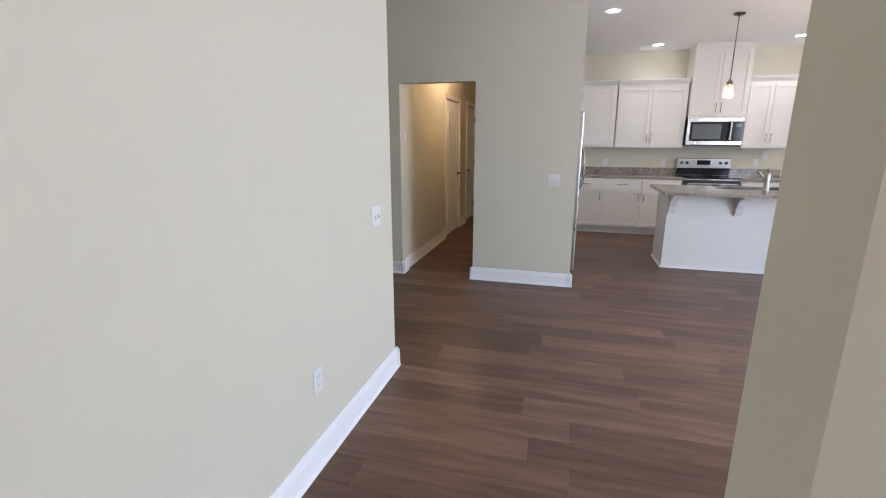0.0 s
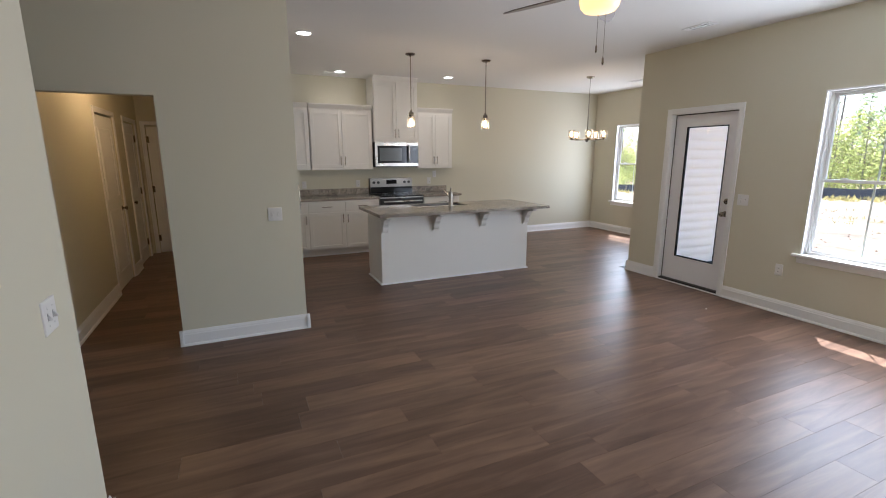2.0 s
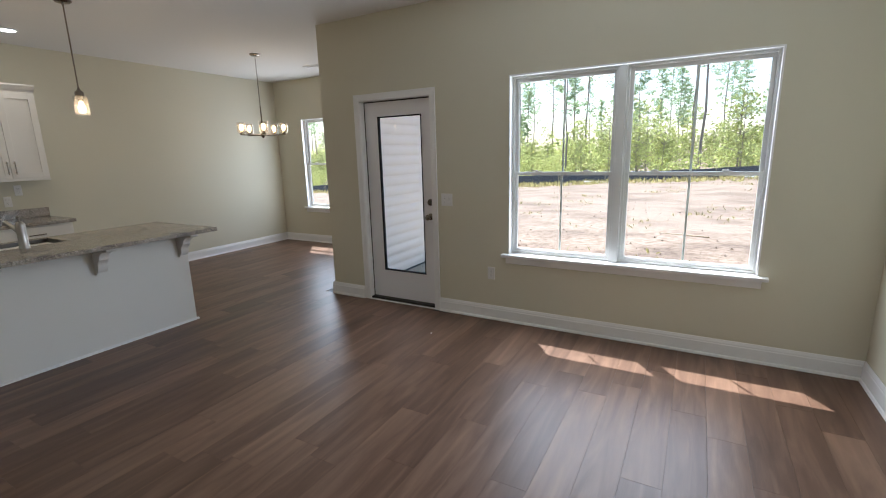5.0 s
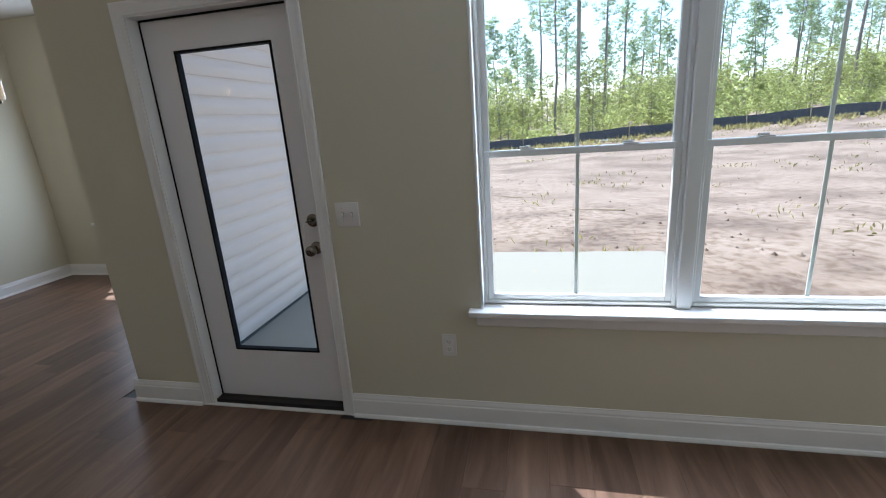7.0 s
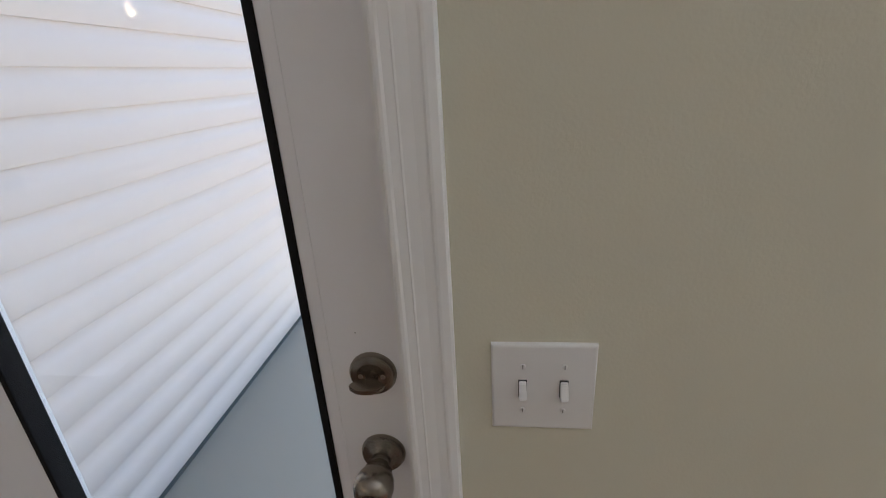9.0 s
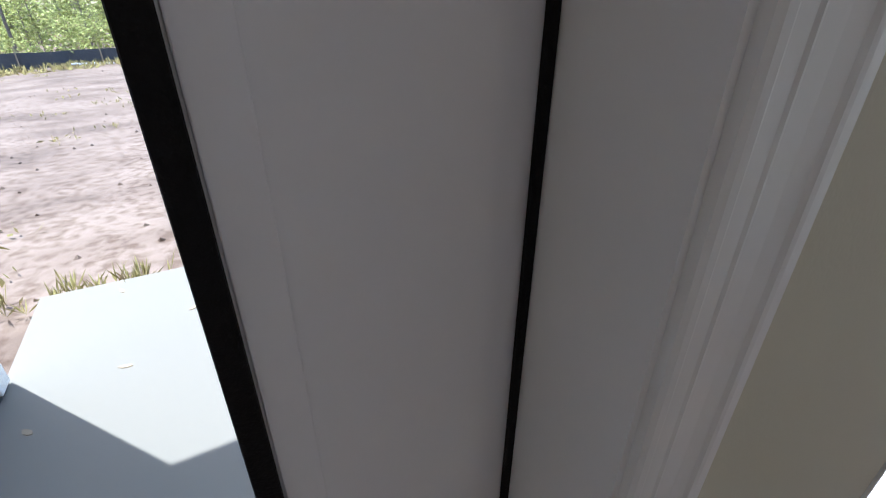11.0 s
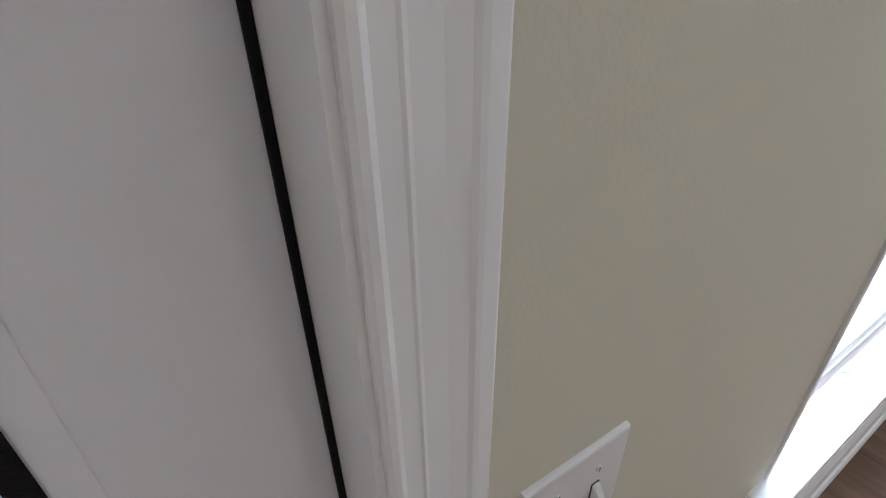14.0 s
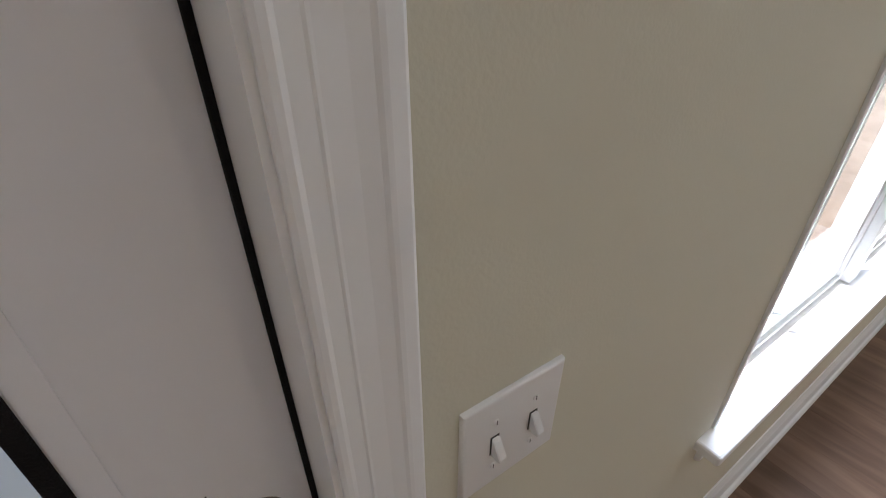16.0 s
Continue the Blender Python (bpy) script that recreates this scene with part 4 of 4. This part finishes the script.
SX0, SX1, SY0, SY1 = 1.62, 2.34, 1.275, 1.64
tb = bmesh.new()
for b in ((CX0, SX0, CY0, CY1), (SX1, CX1, CY0, CY1), (SX0, SX1, CY0, SY0), (SX0, SX1, SY1, CY1)):
    box(*b, 0.888, 0.922, bm=tb)
bmesh.ops.remove_doubles(tb, verts=tb.verts, dist=1e-5)
part("slab", tb, GRANITE, ct)
rough = bmesh.new()
n = 120
for k in range(n):
    x = CX0 + (CX1 - CX0) * k / n
    box(x, x + (CX1 - CX0) / n, CY0 - 0.004 - 0.004 * random.random(), CY0, 0.889, 0.920, bm=rough)
part("chiselled_edge", rough, GRANITE, ct, "rough chiselled granite edge")
snk = thing("sink", 1.98, 1.44, 0.72, "stainless steel undermount sink in the island top", "sink")
# dark walls reach up over the granite cut, standing in for shade
sb = bmesh.new()
for b in ((SX0 - 0.004, SX0 + 0.002, SY0, SY1, 0.72, 0.918), (SX1 - 0.002, SX1 + 0.004, SY0, SY1, 0.72, 0.918), (SX0, SX1, SY0 - 0.004, SY0 + 0.002, 0.72, 0.918), (SX0, SX1, SY1 - 0.002, SY1 + 0.004, 0.72, 0.918), (SX0, SX1, SY0, SY1, 0.715, 0.721)):
    box(*b, bm=sb)
part("basin", sb, SINK, snk)
fa = thing("faucet", 2.06, 1.24, 0.922, "polished steel single-lever kitchen faucet on the island", "faucet")
part("body", lathe([(0.034, 0), (0.034, 0.010), (0.030, 0.016), (0.028, 0.10), (0.031, 0.15), (0.030, 0.175), (0.020, 0.195), (0.006, 0.202)], (2.06, 1.235, 0.922), 20), STEEL, fa, smooth=True)
spt = rod((2.06, 1.25, 1.03), (2.03, 1.40, 1.115), 0.014, 12)
rod((2.03, 1.395, 1.118), (2.027, 1.41, 1.085), 0.016, 12, spt)
part("spout", spt, STEEL, fa, smooth=True)
part("lever", rod((2.06, 1.235, 1.105), (2.045, 1.20, 1.165), 0.006, 8, r2=0.009), STEEL, fa, smooth=True)

# ---- lamps ----
CANS = ((0.28, 1.07), (1.08, 3.14), (2.82, 2.96))
can = thing("recessed_light", 0, 0, 0, "lit white recessed ceiling light", "ceiling light", "recessed lights")
part("trim_ring", lathe([(0.092, 0.0), (0.090, -0.006), (0.074, -0.009), (0.070, -0.004)], (0, 0, 0), 32), TRIM, can, smooth=True)
part("diffuser", lathe([(0.070, -0.0035), (0.068, -0.0065), (0.03, -0.0070)], (0, 0, 0), 28), CANLIT, can, "lit round diffuser")
can.location = (CANS[0][0], CANS[0][1], H)
for a, b in CANS[1:]:
    copy_thing(can, pose(a, b, H))

pd = thing("pendant_light", 0, 0, 0, "satin nickel pendant light with a clear glass shade", "pendant light", "pendants over the island")
part("canopy", lathe([(0.062, 0), (0.062, -0.010), (0.050, -0.020), (0.012, -0.026), (0.008, -0.040)], (0, 0, 0), 28), NICKEL, pd, smooth=True)
part("stem", rod((0, 0, -0.03), (0, 0, -0.70), 0.0055, 10), NICKEL, pd)
part("socket_cap", lathe([(0.008, -0.68), (0.013, -0.70), (0.032, -0.715), (0.034, -0.75), (0.022, -0.755), (0.018, -0.785), (0.012, -0.79)], (0, 0, 0), 24), NICKEL, pd, smooth=True)
shp = part("shade", lathe([(0.030, -0.748), (0.050, -0.752), (0.052, -0.765), (0.054, -0.90), (0.051, -0.90), (0.049, -0.768), (0.028, -0.758)], (0, 0, 0), 28), SHADEG, pd, "clear seeded glass shade", True)
shp.visible_shadow = False
blb = part("bulb", lathe([(0.010, -0.785), (0.012, -0.80), (0.024, -0.83), (0.028, -0.85), (0.022, -0.872), (0.008, -0.882)], (0, 0, 0), 18), BULB, pd, "lit bulb", True)
blb.visible_shadow = False
pd.location = (1.64, 1.55, H)
copy_thing(pd, pose(2.72, 1.52, H))

ch = thing("chandelier", 4.94, 1.97, 1.8, "satin nickel chandelier with five clear glass shades", "chandelier")
part("canopy", lathe([(0.065, H), (0.065, H - 0.010), (0.05, H - 0.022), (0.010, H - 0.03)], (4.94, 1.97, 0), 28), NICKEL, ch, smooth=True)
st = rod((4.94, 1.97, H - 0.03), (4.94, 1.97, 2.20), 0.004, 8)
rod((4.94, 1.97, 2.20), (4.94, 1.97, 1.83), 0.008, 10, st)
part("stem", st, NICKEL, ch)
part("hub", lathe([(0.006, 1.79), (0.018, 1.80), (0.030, 1.82), (0.030, 1.845), (0.012, 1.87)], (4.94, 1.97, 0), 24), NICKEL, ch, smooth=True)
for k in range(5):
    a = 2 * math.pi * k / 5 + 0.3
    ex, ey = 4.94 + 0.27 * math.cos(a), 1.97 + 0.27 * math.sin(a)
    ar = rod((4.94, 1.97, 1.83), (ex, ey, 1.83), 0.008, 8)
    lathe([(0.006, 1.822), (0.026, 1.828), (0.028, 1.845), (0.014, 1.85), (0.014, 1.875)], (ex, ey, 0), 18, bm=ar)
    arm = part("arm", ar, NICKEL, ch, smooth=True)
    sg = part("shade", lathe([(0.028, 1.846), (0.048, 1.85), (0.052, 1.862), (0.055, 1.985), (0.052, 1.985), (0.049, 1.866), (0.026, 1.852)], (ex, ey, 0), 24), SHADEG, arm, "clear glass shade", True)
    sg.visible_shadow = False
    bb = part("bulb", lathe([(0.011, 1.875), (0.020, 1.90), (0.026, 1.925), (0.020, 1.95), (0.006, 1.962)], (ex, ey, 0), 16), BULB, arm, "lit bulb", True)
    bb.visible_shadow = False

fan = thing("ceiling_fan", 1.66, -1.77, 2.370, "dark five-blade ceiling fan with a lit frosted bowl", "ceiling fan")
FX, FY = 1.66, -1.77
part("canopy", lathe([(0.07, H), (0.068, H - 0.03), (0.03, H - 0.05)], (FX, FY, 0), 28), NICKEL, fan, smooth=True)
part("downrod", rod((FX, FY, H - 0.05), (FX, FY, 2.690), 0.012, 12), NICKEL, fan)
part("motor_housing", lathe([(0.03, 2.66), (0.06, 2.655), (0.10, 2.63), (0.127, 2.615), (0.130, 2.60), (0.130, 2.545), (0.124, 2.540)], (FX, FY, 0), 32), NICKEL, fan, smooth=True)
bw = part("light_bowl", lathe([(0.122, 2.539), (0.123, 2.515), (0.114, 2.482), (0.096, 2.460), (0.06, 2.450), (0.01, 2.447)], (FX, FY, 0), 32), BOWL, fan, "lit frosted glass bowl", True)
bw.visible_shadow = False
for k in range(5):
    a = radians(42 + 72 * k)
    own = bmesh.new()
    ring0, ring1 = [], []
    edge = [(0.10, 0.035), (0.18, 0.055), (0.32, 0.068), (0.48, 0.064), (0.60, 0.052), (0.70, 0.022), (0.72, 0.0)]
    outline = edge + [(r, -w * 0.92) for r, w in edge[::-1][1:]]
    for r, w in outline:
        zz = 2.575 - w * 0.20
        ring0.append(own.verts.new((r, w, zz)))
        ring1.append(own.verts.new((r, w, zz + 0.007)))
    own.faces.new(ring0); own.faces.new(ring1[::-1])
    for i in range(len(outline)):
        own.faces.new((ring0[i], ring0[(i + 1) % len(outline)], ring1[(i + 1) % len(outline)], ring1[i]))
    bmesh.ops.transform(own, matrix=Matrix.Translation((FX, FY, 0)) @ Matrix.Rotation(a, 4, "Z"), verts=own.verts)
    part("blade", own, BLADE, fan, "dark brown fan blade")
for dx, dy, zb in ((0.02, 0.03, 2.270), (0.035, -0.02, 2.190)):
    cn = rod((FX + dx, FY + dy, 2.540), (FX + dx, FY + dy, zb), 0.0015, 6)
    lathe([(0.002, zb), (0.006, zb - 0.008), (0.007, zb - 0.04), (0.003, zb - 0.048)], (FX + dx, FY + dy, 0), 12, bm=cn)
    part("pull_chain", cn, NICKEL, fan)


def vent(x, y, wx, wy):
    v = thing("ceiling_vent", x, y, H, "white slatted ceiling air vent", "air vent", "ceiling vents")
    bm = bmesh.new()
    for b in ((-wx / 2, wx / 2, -wy / 2, -wy / 2 + 0.025), (-wx / 2, wx / 2, wy / 2 - 0.025, wy / 2), (-wx / 2, -wx / 2 + 0.025, -wy / 2 + 0.025, wy / 2 - 0.025), (wx / 2 - 0.025, wx / 2, -wy / 2 + 0.025, wy / 2 - 0.025)):
        box(x + b[0], x + b[1], y + b[2], y + b[3], H - 0.008, H, 0.002, bm=bm)
    part("frame", bm, TRIM, v)
    # dark sheet on the uncut ceiling stands in for shade behind the slats
    part("duct_shade", box(x - wx / 2 + 0.02, x + wx / 2 - 0.02, y - wy / 2 + 0.02, y + wy / 2 - 0.02, H - 0.002, H - 0.0005), SLOT, v)
    n = 6
    for i in range(n):
        c = y - wy / 2 + 0.03 + (wy - 0.06) * (i + 0.5) / n
        part("slat", prism([(c - 0.006, H - 0.0025), (c - 0.0045, H - 0.0025), (c + 0.003, H - 0.010), (c + 0.0015, H - 0.010)], x - wx / 2 + 0.024, x + wx / 2 - 0.024, "X"), TRIM, v)


vent(3.85, -0.78, 0.14, 0.30)
vent(3.95, -3.10, 0.14, 0.30)
vent(5.95, 1.95, 0.14, 0.30)
vent(1.02, 3.30, 0.32, 0.14)
chip = thing("floor_chip", 3.866, -1.194, 0.0, "tiny white scrap lying on the plank floor", "scrap")
part("scrap", box(3.859, 3.873, -1.200, -1.188, 0.001, 0.006, 0.002), TRIM, chip)

# ---- yard and woods ----
sf = thing("silt_fence", 30.5, 0, -0.3, "black fabric silt fence on wooden stakes", "fence")
bm = bmesh.new()
prev = None
for i in range(161):
    y = -40 + i * 0.6
    x = 30.5 + 0.35 * noise.noise(Vector((y * 0.12, 3, 0))) + 0.08 * math.sin(y * 2.6) + 0.05 * (y + 40) * 0.2
    low = ground_z(x, y)
    top = low + 0.60 + 0.10 * noise.noise(Vector((y * 0.5, 9, 0)))
    cur = [bm.verts.new((x, y, low - 0.1)), bm.verts.new((x + 0.03, y, top)), bm.verts.new((x + 0.045, y, top)), bm.verts.new((x + 0.02, y, low - 0.1))]
    if prev:
        for k in range(4):
            bm.faces.new((prev[k], prev[(k + 1) % 4], cur[(k + 1) % 4], cur[k]))
    prev = cur
part("fabric", bm, SILT, sf)
for i in range(32):
    y = -40 + i * 3.0
    x = 30.42 + 0.35 * noise.noise(Vector((y * 0.12, 3, 0))) + 0.08 * math.sin(y * 2.6) + 0.05 * (y + 40) * 0.2
    part("stake", box(x - 0.02, x + 0.02, y - 0.02, y + 0.02, ground_z(x, y) - 0.1, ground_z(x, y) + 0.85), WOODP, sf)


def tuft(verts, faces, c, size, rng, up=0.3, blades=1, slim=1.0):
    """A leaf clump of crossed slivers."""
    for _ in range(blades):
        a, b = rng.uniform(0, 2 * math.pi), rng.uniform(-0.6, 0.9) + up
        d = Vector((math.cos(a) * math.cos(b), math.sin(a) * math.cos(b), math.sin(b)))
        s = d.orthogonal().normalized()
        s = Matrix.Rotation(rng.uniform(0, 6.28), 3, d) @ s
        L, w = size * rng.uniform(0.7, 1.3), size * rng.uniform(0.22, 0.42) * slim
        n = len(verts)
        verts += [c - s * w * 0.3, c + d * L * 0.5 - s * w, c + d * L, c + d * L * 0.5 + s * w]
        faces.append((n, n + 1, n + 2, n + 3))


def leaves(name, verts, faces, material, parent=None, label=""):
    me = bpy.data.meshes.new(name)
    me.from_pydata([tuple(v) for v in verts], [], faces)
    me.materials.append(material)
    ob = new(name, me)
    if parent:
        ob.parent = parent
    if label:
        ob["label"] = label
    return ob


def pine(seed, height, crown_from, girth):
    rng = random.Random(seed)
    t = thing("pine_tree", 0, 0, 0, "tall slender pine with a bare trunk and high crown", "tree", "pines behind the yard")
    bm = bmesh.new()
    p = Vector((0, 0, 0))
    n = 7
    for k in range(n):
        q = Vector((0.10 * rng.uniform(-1, 1), 0.10 * rng.uniform(-1, 1), height * (k + 1) / n))
        rod(p, q, girth * (1 - 0.75 * k / n), 7, bm, girth * (1 - 0.75 * (k + 1) / n))
        p = q
    verts, faces = [], []
    n = 40
    for k in range(n):
        f = crown_from + (1 - crown_from) * (k + rng.random()) / n
        z = height * f
        a = rng.uniform(0, 2 * math.pi)
        L = height * 0.12 * min(1.0, 2.2 * (1.08 - f)) * rng.uniform(0.5, 1.25)
        q = Vector((math.cos(a) * L, math.sin(a) * L, z + L * rng.uniform(0.0, 0.5)))
        rod((0, 0, z), q, 0.022, 4, bm, 0.006)
        for _ in range(5):
            c = Vector((0, 0, z)).lerp(q, rng.uniform(0.5, 1.05)) + Vector((rng.gauss(0, 0.26), rng.gauss(0, 0.26), rng.gauss(0, 0.2)))
            tuft(verts, faces, c, 0.32, rng, 0.3, 16, 0.26)
    for k in range(10):
        a, z = rng.uniform(0, 6.28), height * rng.uniform(0.15, crown_from)
        rod((0, 0, z), (math.cos(a) * 0.6, math.sin(a) * 0.6, z + 0.15), 0.014, 4, bm, 0.004)
    part("trunk", bm, BARK, t, "grey-brown pine trunk")
    leaves("crown", verts, faces, NEEDLE, t, "sparse green needle crown")
    return t


def sapling(seed, height):
    """A young broadleaf tree with thin stems and loose bright leaves."""
    rng = random.Random(seed)
    t = thing("sapling", 0, 0, 0, "young bright green broadleaf tree at the wood edge", "tree", "saplings at the wood edge")
    bm = bmesh.new()
    verts, faces = [], []
    rod((0, 0, 0), (0.1, 0.05, height * 0.9), 0.05, 6, bm, 0.012)
    for k in range(46):
        z = height * rng.uniform(0.12, 0.93)
        a, L = rng.uniform(0, 6.28), height * rng.uniform(0.10, 0.30)
        q = Vector((math.cos(a) * L, math.sin(a) * L, z + L * rng.uniform(0.2, 0.8)))
        rod((0, 0, z), q, 0.014, 4, bm, 0.004)
        for _ in range(7):
            c = Vector((0, 0, z)).lerp(q, rng.uniform(0.3, 1.1)) + Vector((rng.gauss(0, 0.2), rng.gauss(0, 0.2), rng.gauss(0, 0.2)))
            tuft(verts, faces, c, 0.095, rng, 0.1, 10, 1.4)
    part("trunk", bm, BARK, t)
    leaves("crown", verts, faces, LEAF, t, "loose bright green leaves")
    return t


def scatter(kinds, count, x0, x1, y0, y1, apart, seed):
    rng = random.Random(seed)
    spots = []
    while len(spots) < count:
        x, y = rng.uniform(x0, x1), rng.uniform(y0, y1)
        if all((x - a) ** 2 + (y - b) ** 2 > apart for a, b in spots):
            spots.append((x, y))
    for i, (x, y) in enumerate(spots):
        m = pose(x, y, ground_z(x, y) - 0.05, rng.uniform(-2, 2), rng.uniform(-2, 2), rng.uniform(0, 360))
        if i < len(kinds):
            kinds[i].matrix_basis = m
        else:
            copy_thing(kinds[i % len(kinds)], m)


scatter([pine(11, 17, 0.50, 0.13), pine(12, 15, 0.45, 0.11), pine(13, 19, 0.55, 0.15), pine(14, 12, 0.40, 0.09), pine(15, 10, 0.35, 0.08)], 175, 38, 105, -70, 95, 3.0, 5)
scatter([sapling(21, 3.8), sapling(22, 2.8), sapling(23, 4.4), sapling(24, 5.2), sapling(25, 3.3)], 165, 33, 60, -40, 56, 1.2, 6)
verts, faces = [], []
rng = random.Random(8)
for k in range(300):
    x, y = rng.uniform(32.3, 52), rng.uniform(-44, 60)
    r = rng.uniform(0.5, 1.3) * (1.0 if x < 38 else 1.3)
    h = r * rng.uniform(0.6, 1.2)
    gz = ground_z(x, y)
    for _ in range(int(120 * r)):
        d = Vector((rng.gauss(0, 1), rng.gauss(0, 1), rng.gauss(0, 1))).normalized() * rng.uniform(0.45, 1.15)
        c = Vector((x + d.x * r, y + d.y * r, gz + h * 0.8 + d.z * h))
        if c.z > gz:
            tuft(verts, faces, c, 0.11, rng, 0.1, 6, 1.4)
for k in range(260):
    x, y = rng.uniform(52, 110), rng.uniform(-75, 100)
    r = rng.uniform(1.6, 3.2)
    gz = ground_z(x, y)
    for _ in range(60):
        d = Vector((rng.gauss(0, 1), rng.gauss(0, 1), rng.gauss(0, 1))).normalized() * rng.uniform(0.4, 1.1)
        c = Vector((x + d.x * r, y + d.y * r, gz + r * 0.6 + d.z * r * 1.1))
        if c.z > gz:
            tuft(verts, faces, c, 0.42, rng, 0.1, 5, 1.2)
tagged(leaves("undergrowth", verts, faces, LEAF), "pale green brush behind the fence", "shrubs", kind="stuff")
verts, faces = [], []
for k in range(1600):
    x, y = 7.7 + 23 * rng.random() ** 1.2, rng.uniform(-26, 30)
    by_fence = rng.random() < 0.35
    if by_fence:
        x = rng.uniform(28.2, 31)
    elif noise.noise(Vector((x * 0.35, y * 0.35, 5))) < 0.05:
        continue
    gz = ground_z(x, y)
    for _ in range(rng.randint(5, 14)):
        tuft(verts, faces, Vector((x + rng.gauss(0, 0.2), y + rng.gauss(0, 0.2), gz)), 0.26 if by_fence else 0.10, rng, 0.7, 1, 0.45)
for k in range(40):
    x, y = 7.6 + 0.25 * rng.random(), 0.2 + rng.uniform(-0.5, 0.4) if k < 25 else rng.uniform(-3.2, 0.2)
    tuft(verts, faces, Vector((x, y, ground_z(x, y))), 0.15, rng, 1.0, 6, 0.15)
tagged(leaves("weeds", verts, faces, STRAW), "sparse dry grass tufts on the dirt", "grass", kind="stuff")
verts, faces = [], []
for k in range(900):
    x, y = 7.6 + 20 * rng.random() ** 1.4, rng.uniform(-16, 14)
    r, gz = rng.uniform(0.010, 0.042), ground_z(x, y)
    n = len(verts)
    for a in range(5):
        q = a * 1.2566 + rng.uniform(-0.3, 0.3)
        verts.append((x + r * math.cos(q), y + r * math.sin(q), gz - 0.005))
    verts.append((x + rng.uniform(-0.4, 0.4) * r, y + rng.uniform(-0.4, 0.4) * r, gz + r * 0.8))
    faces += [(n + a, n + (a + 1) % 5, n + 5) for a in range(5)]
tagged(leaves("clods", verts, faces, DIRT), "small dirt clods scattered over the yard", "dirt clods", kind="stuff")
for k, (x, y, L, a) in enumerate(((10.6, -3.4, 0.9, 80), (12.4, -1.6, 0.7, 60), (9.4, 0.9, 0.8, 110))):
    st = thing("stick", x, y, ground_z(x, y), "grey dead stick lying on the dirt", "stick", "sticks on the dirt")
    part("stem", rod((x, y, ground_z(x, y) + 0.012), (x + L * math.cos(radians(a)), y + L * math.sin(radians(a)), ground_z(x, y) + 0.02), 0.013, 6, r2=0.006), WOODP, st)

for x, y, a in ((7.44, -0.16, 20), (6.62, -0.22, 75), (7.02, -0.55, 130), (6.35, 0.12, 40), (7.2, -1.1, 95), (6.9, -1.9, 10)):
    lf = thing("dry_leaf", x, y, -0.03, "small curled brown dry leaf on the patio slab", "leaf", "leaves on the slab")
    ca, sa = math.cos(radians(a)), math.sin(radians(a))
    blade = prism([(x + ca * u - sa * w, y + sa * u + ca * w) for u, w in ((-0.035, 0), (-0.015, 0.012), (0.01, 0.014), (0.035, 0), (0.01, -0.011), (-0.015, -0.012))], -0.0295, -0.026, "Z")
    part("blade", blade, WOODP, lf)

for k, (y, L, a) in enumerate(((1.5, 1.5, 95), (2.2, 0.9, 60), (-6.2, 1.2, 85))):
    x = 29.6 + 0.2 * k
    z = ground_z(x, y)
    pp = thing("pipe", x, y, z, "white plastic pipe piece lying by the fence", "pipe", "pipe pieces by the fence")
    part("tube", rod((x, y, z + 0.04), (x + L * math.cos(radians(a)), y + L * math.sin(radians(a)), z + 0.07), 0.04, 10), VINYL, pp, smooth=True)

# ---- plank floor ----
floor_slab = box(-4.1, EAST + 0.02, -8.0, 4.57, -0.12, -0.003)
box(EAST + 0.021, DEAST, 0.40, NORTH, -0.12, -0.003, bm=floor_slab)
floor = structure("floor", floor_slab, SLOT, "brown wood-look vinyl plank floor", "floor")
ORIGIN[floor.name] = Vector((0, 0, 0))
PL, PW, GAP = 1.22, 0.182, 0.0003


def plank_mesh(x0, x1, y0, y1):
    bm = bmesh.new()
    g = GAP / 2
    lo = [bm.verts.new(v) for v in ((x0 + g, y0 + g, -0.003), (x1 - g, y0 + g, -0.003), (x1 - g, y1 - g, -0.003), (x0 + g, y1 - g, -0.003))]
    e = 0.0006
    md = [bm.verts.new(v) for v in ((x0 + g, y0 + g, 0.0008), (x1 - g, y0 + g, 0.0008), (x1 - g, y1 - g, 0.0008), (x0 + g, y1 - g, 0.0008))]
    hi = [bm.verts.new(v) for v in ((x0 + g + e, y0 + g + e, 0.002), (x1 - g - e, y0 + g + e, 0.002), (x1 - g - e, y1 - g - e, 0.002), (x0 + g + e, y1 - g - e, 0.002))]
    for a, b in ((lo, md), (md, hi)):
        for i in range(4):
            bm.faces.new((a[i], a[(i + 1) % 4], b[(i + 1) % 4], b[i]))
    bm.faces.new(hi)
    return bm


base = plank_mesh(0, PL, 0, PW)
pm = bpy.data.meshes.new("plank")
base.to_mesh(pm)
base.free()
pm.materials.append(PLANK)
rest = bmesh.new()
rng = random.Random(3)
row, singles = 0, 0
y = -8.0
while y < 4.45:
    x = -4.0 - rng.uniform(0, PL)
    far = DEAST if y > 0.39 else EAST + (0.14 if -0.91 < y < -0.31 else 0.0)
    while x < far:
        x1 = x + PL
        whole = x > -4.0 and x1 < far - 0.002
        near = -1.2 < x and -3.8 < y < 1.1
        if whole and near and singles < 300 and not (y < SOUTH and x > 0.1):
            ob = new("plank", pm)
            ob.location = (x, y, 0)
            ob.parent = floor
            singles += 1
        else:
            a, b = max(x, -4.05), min(x1, far)
            if b - a > 0.05:
                merge(rest, plank_mesh(a, b, y, y + PW))
        x = x1
    y += PW
fr = part("plank_field", rest, PLANK, floor)
fr["kind"] = "stuff"
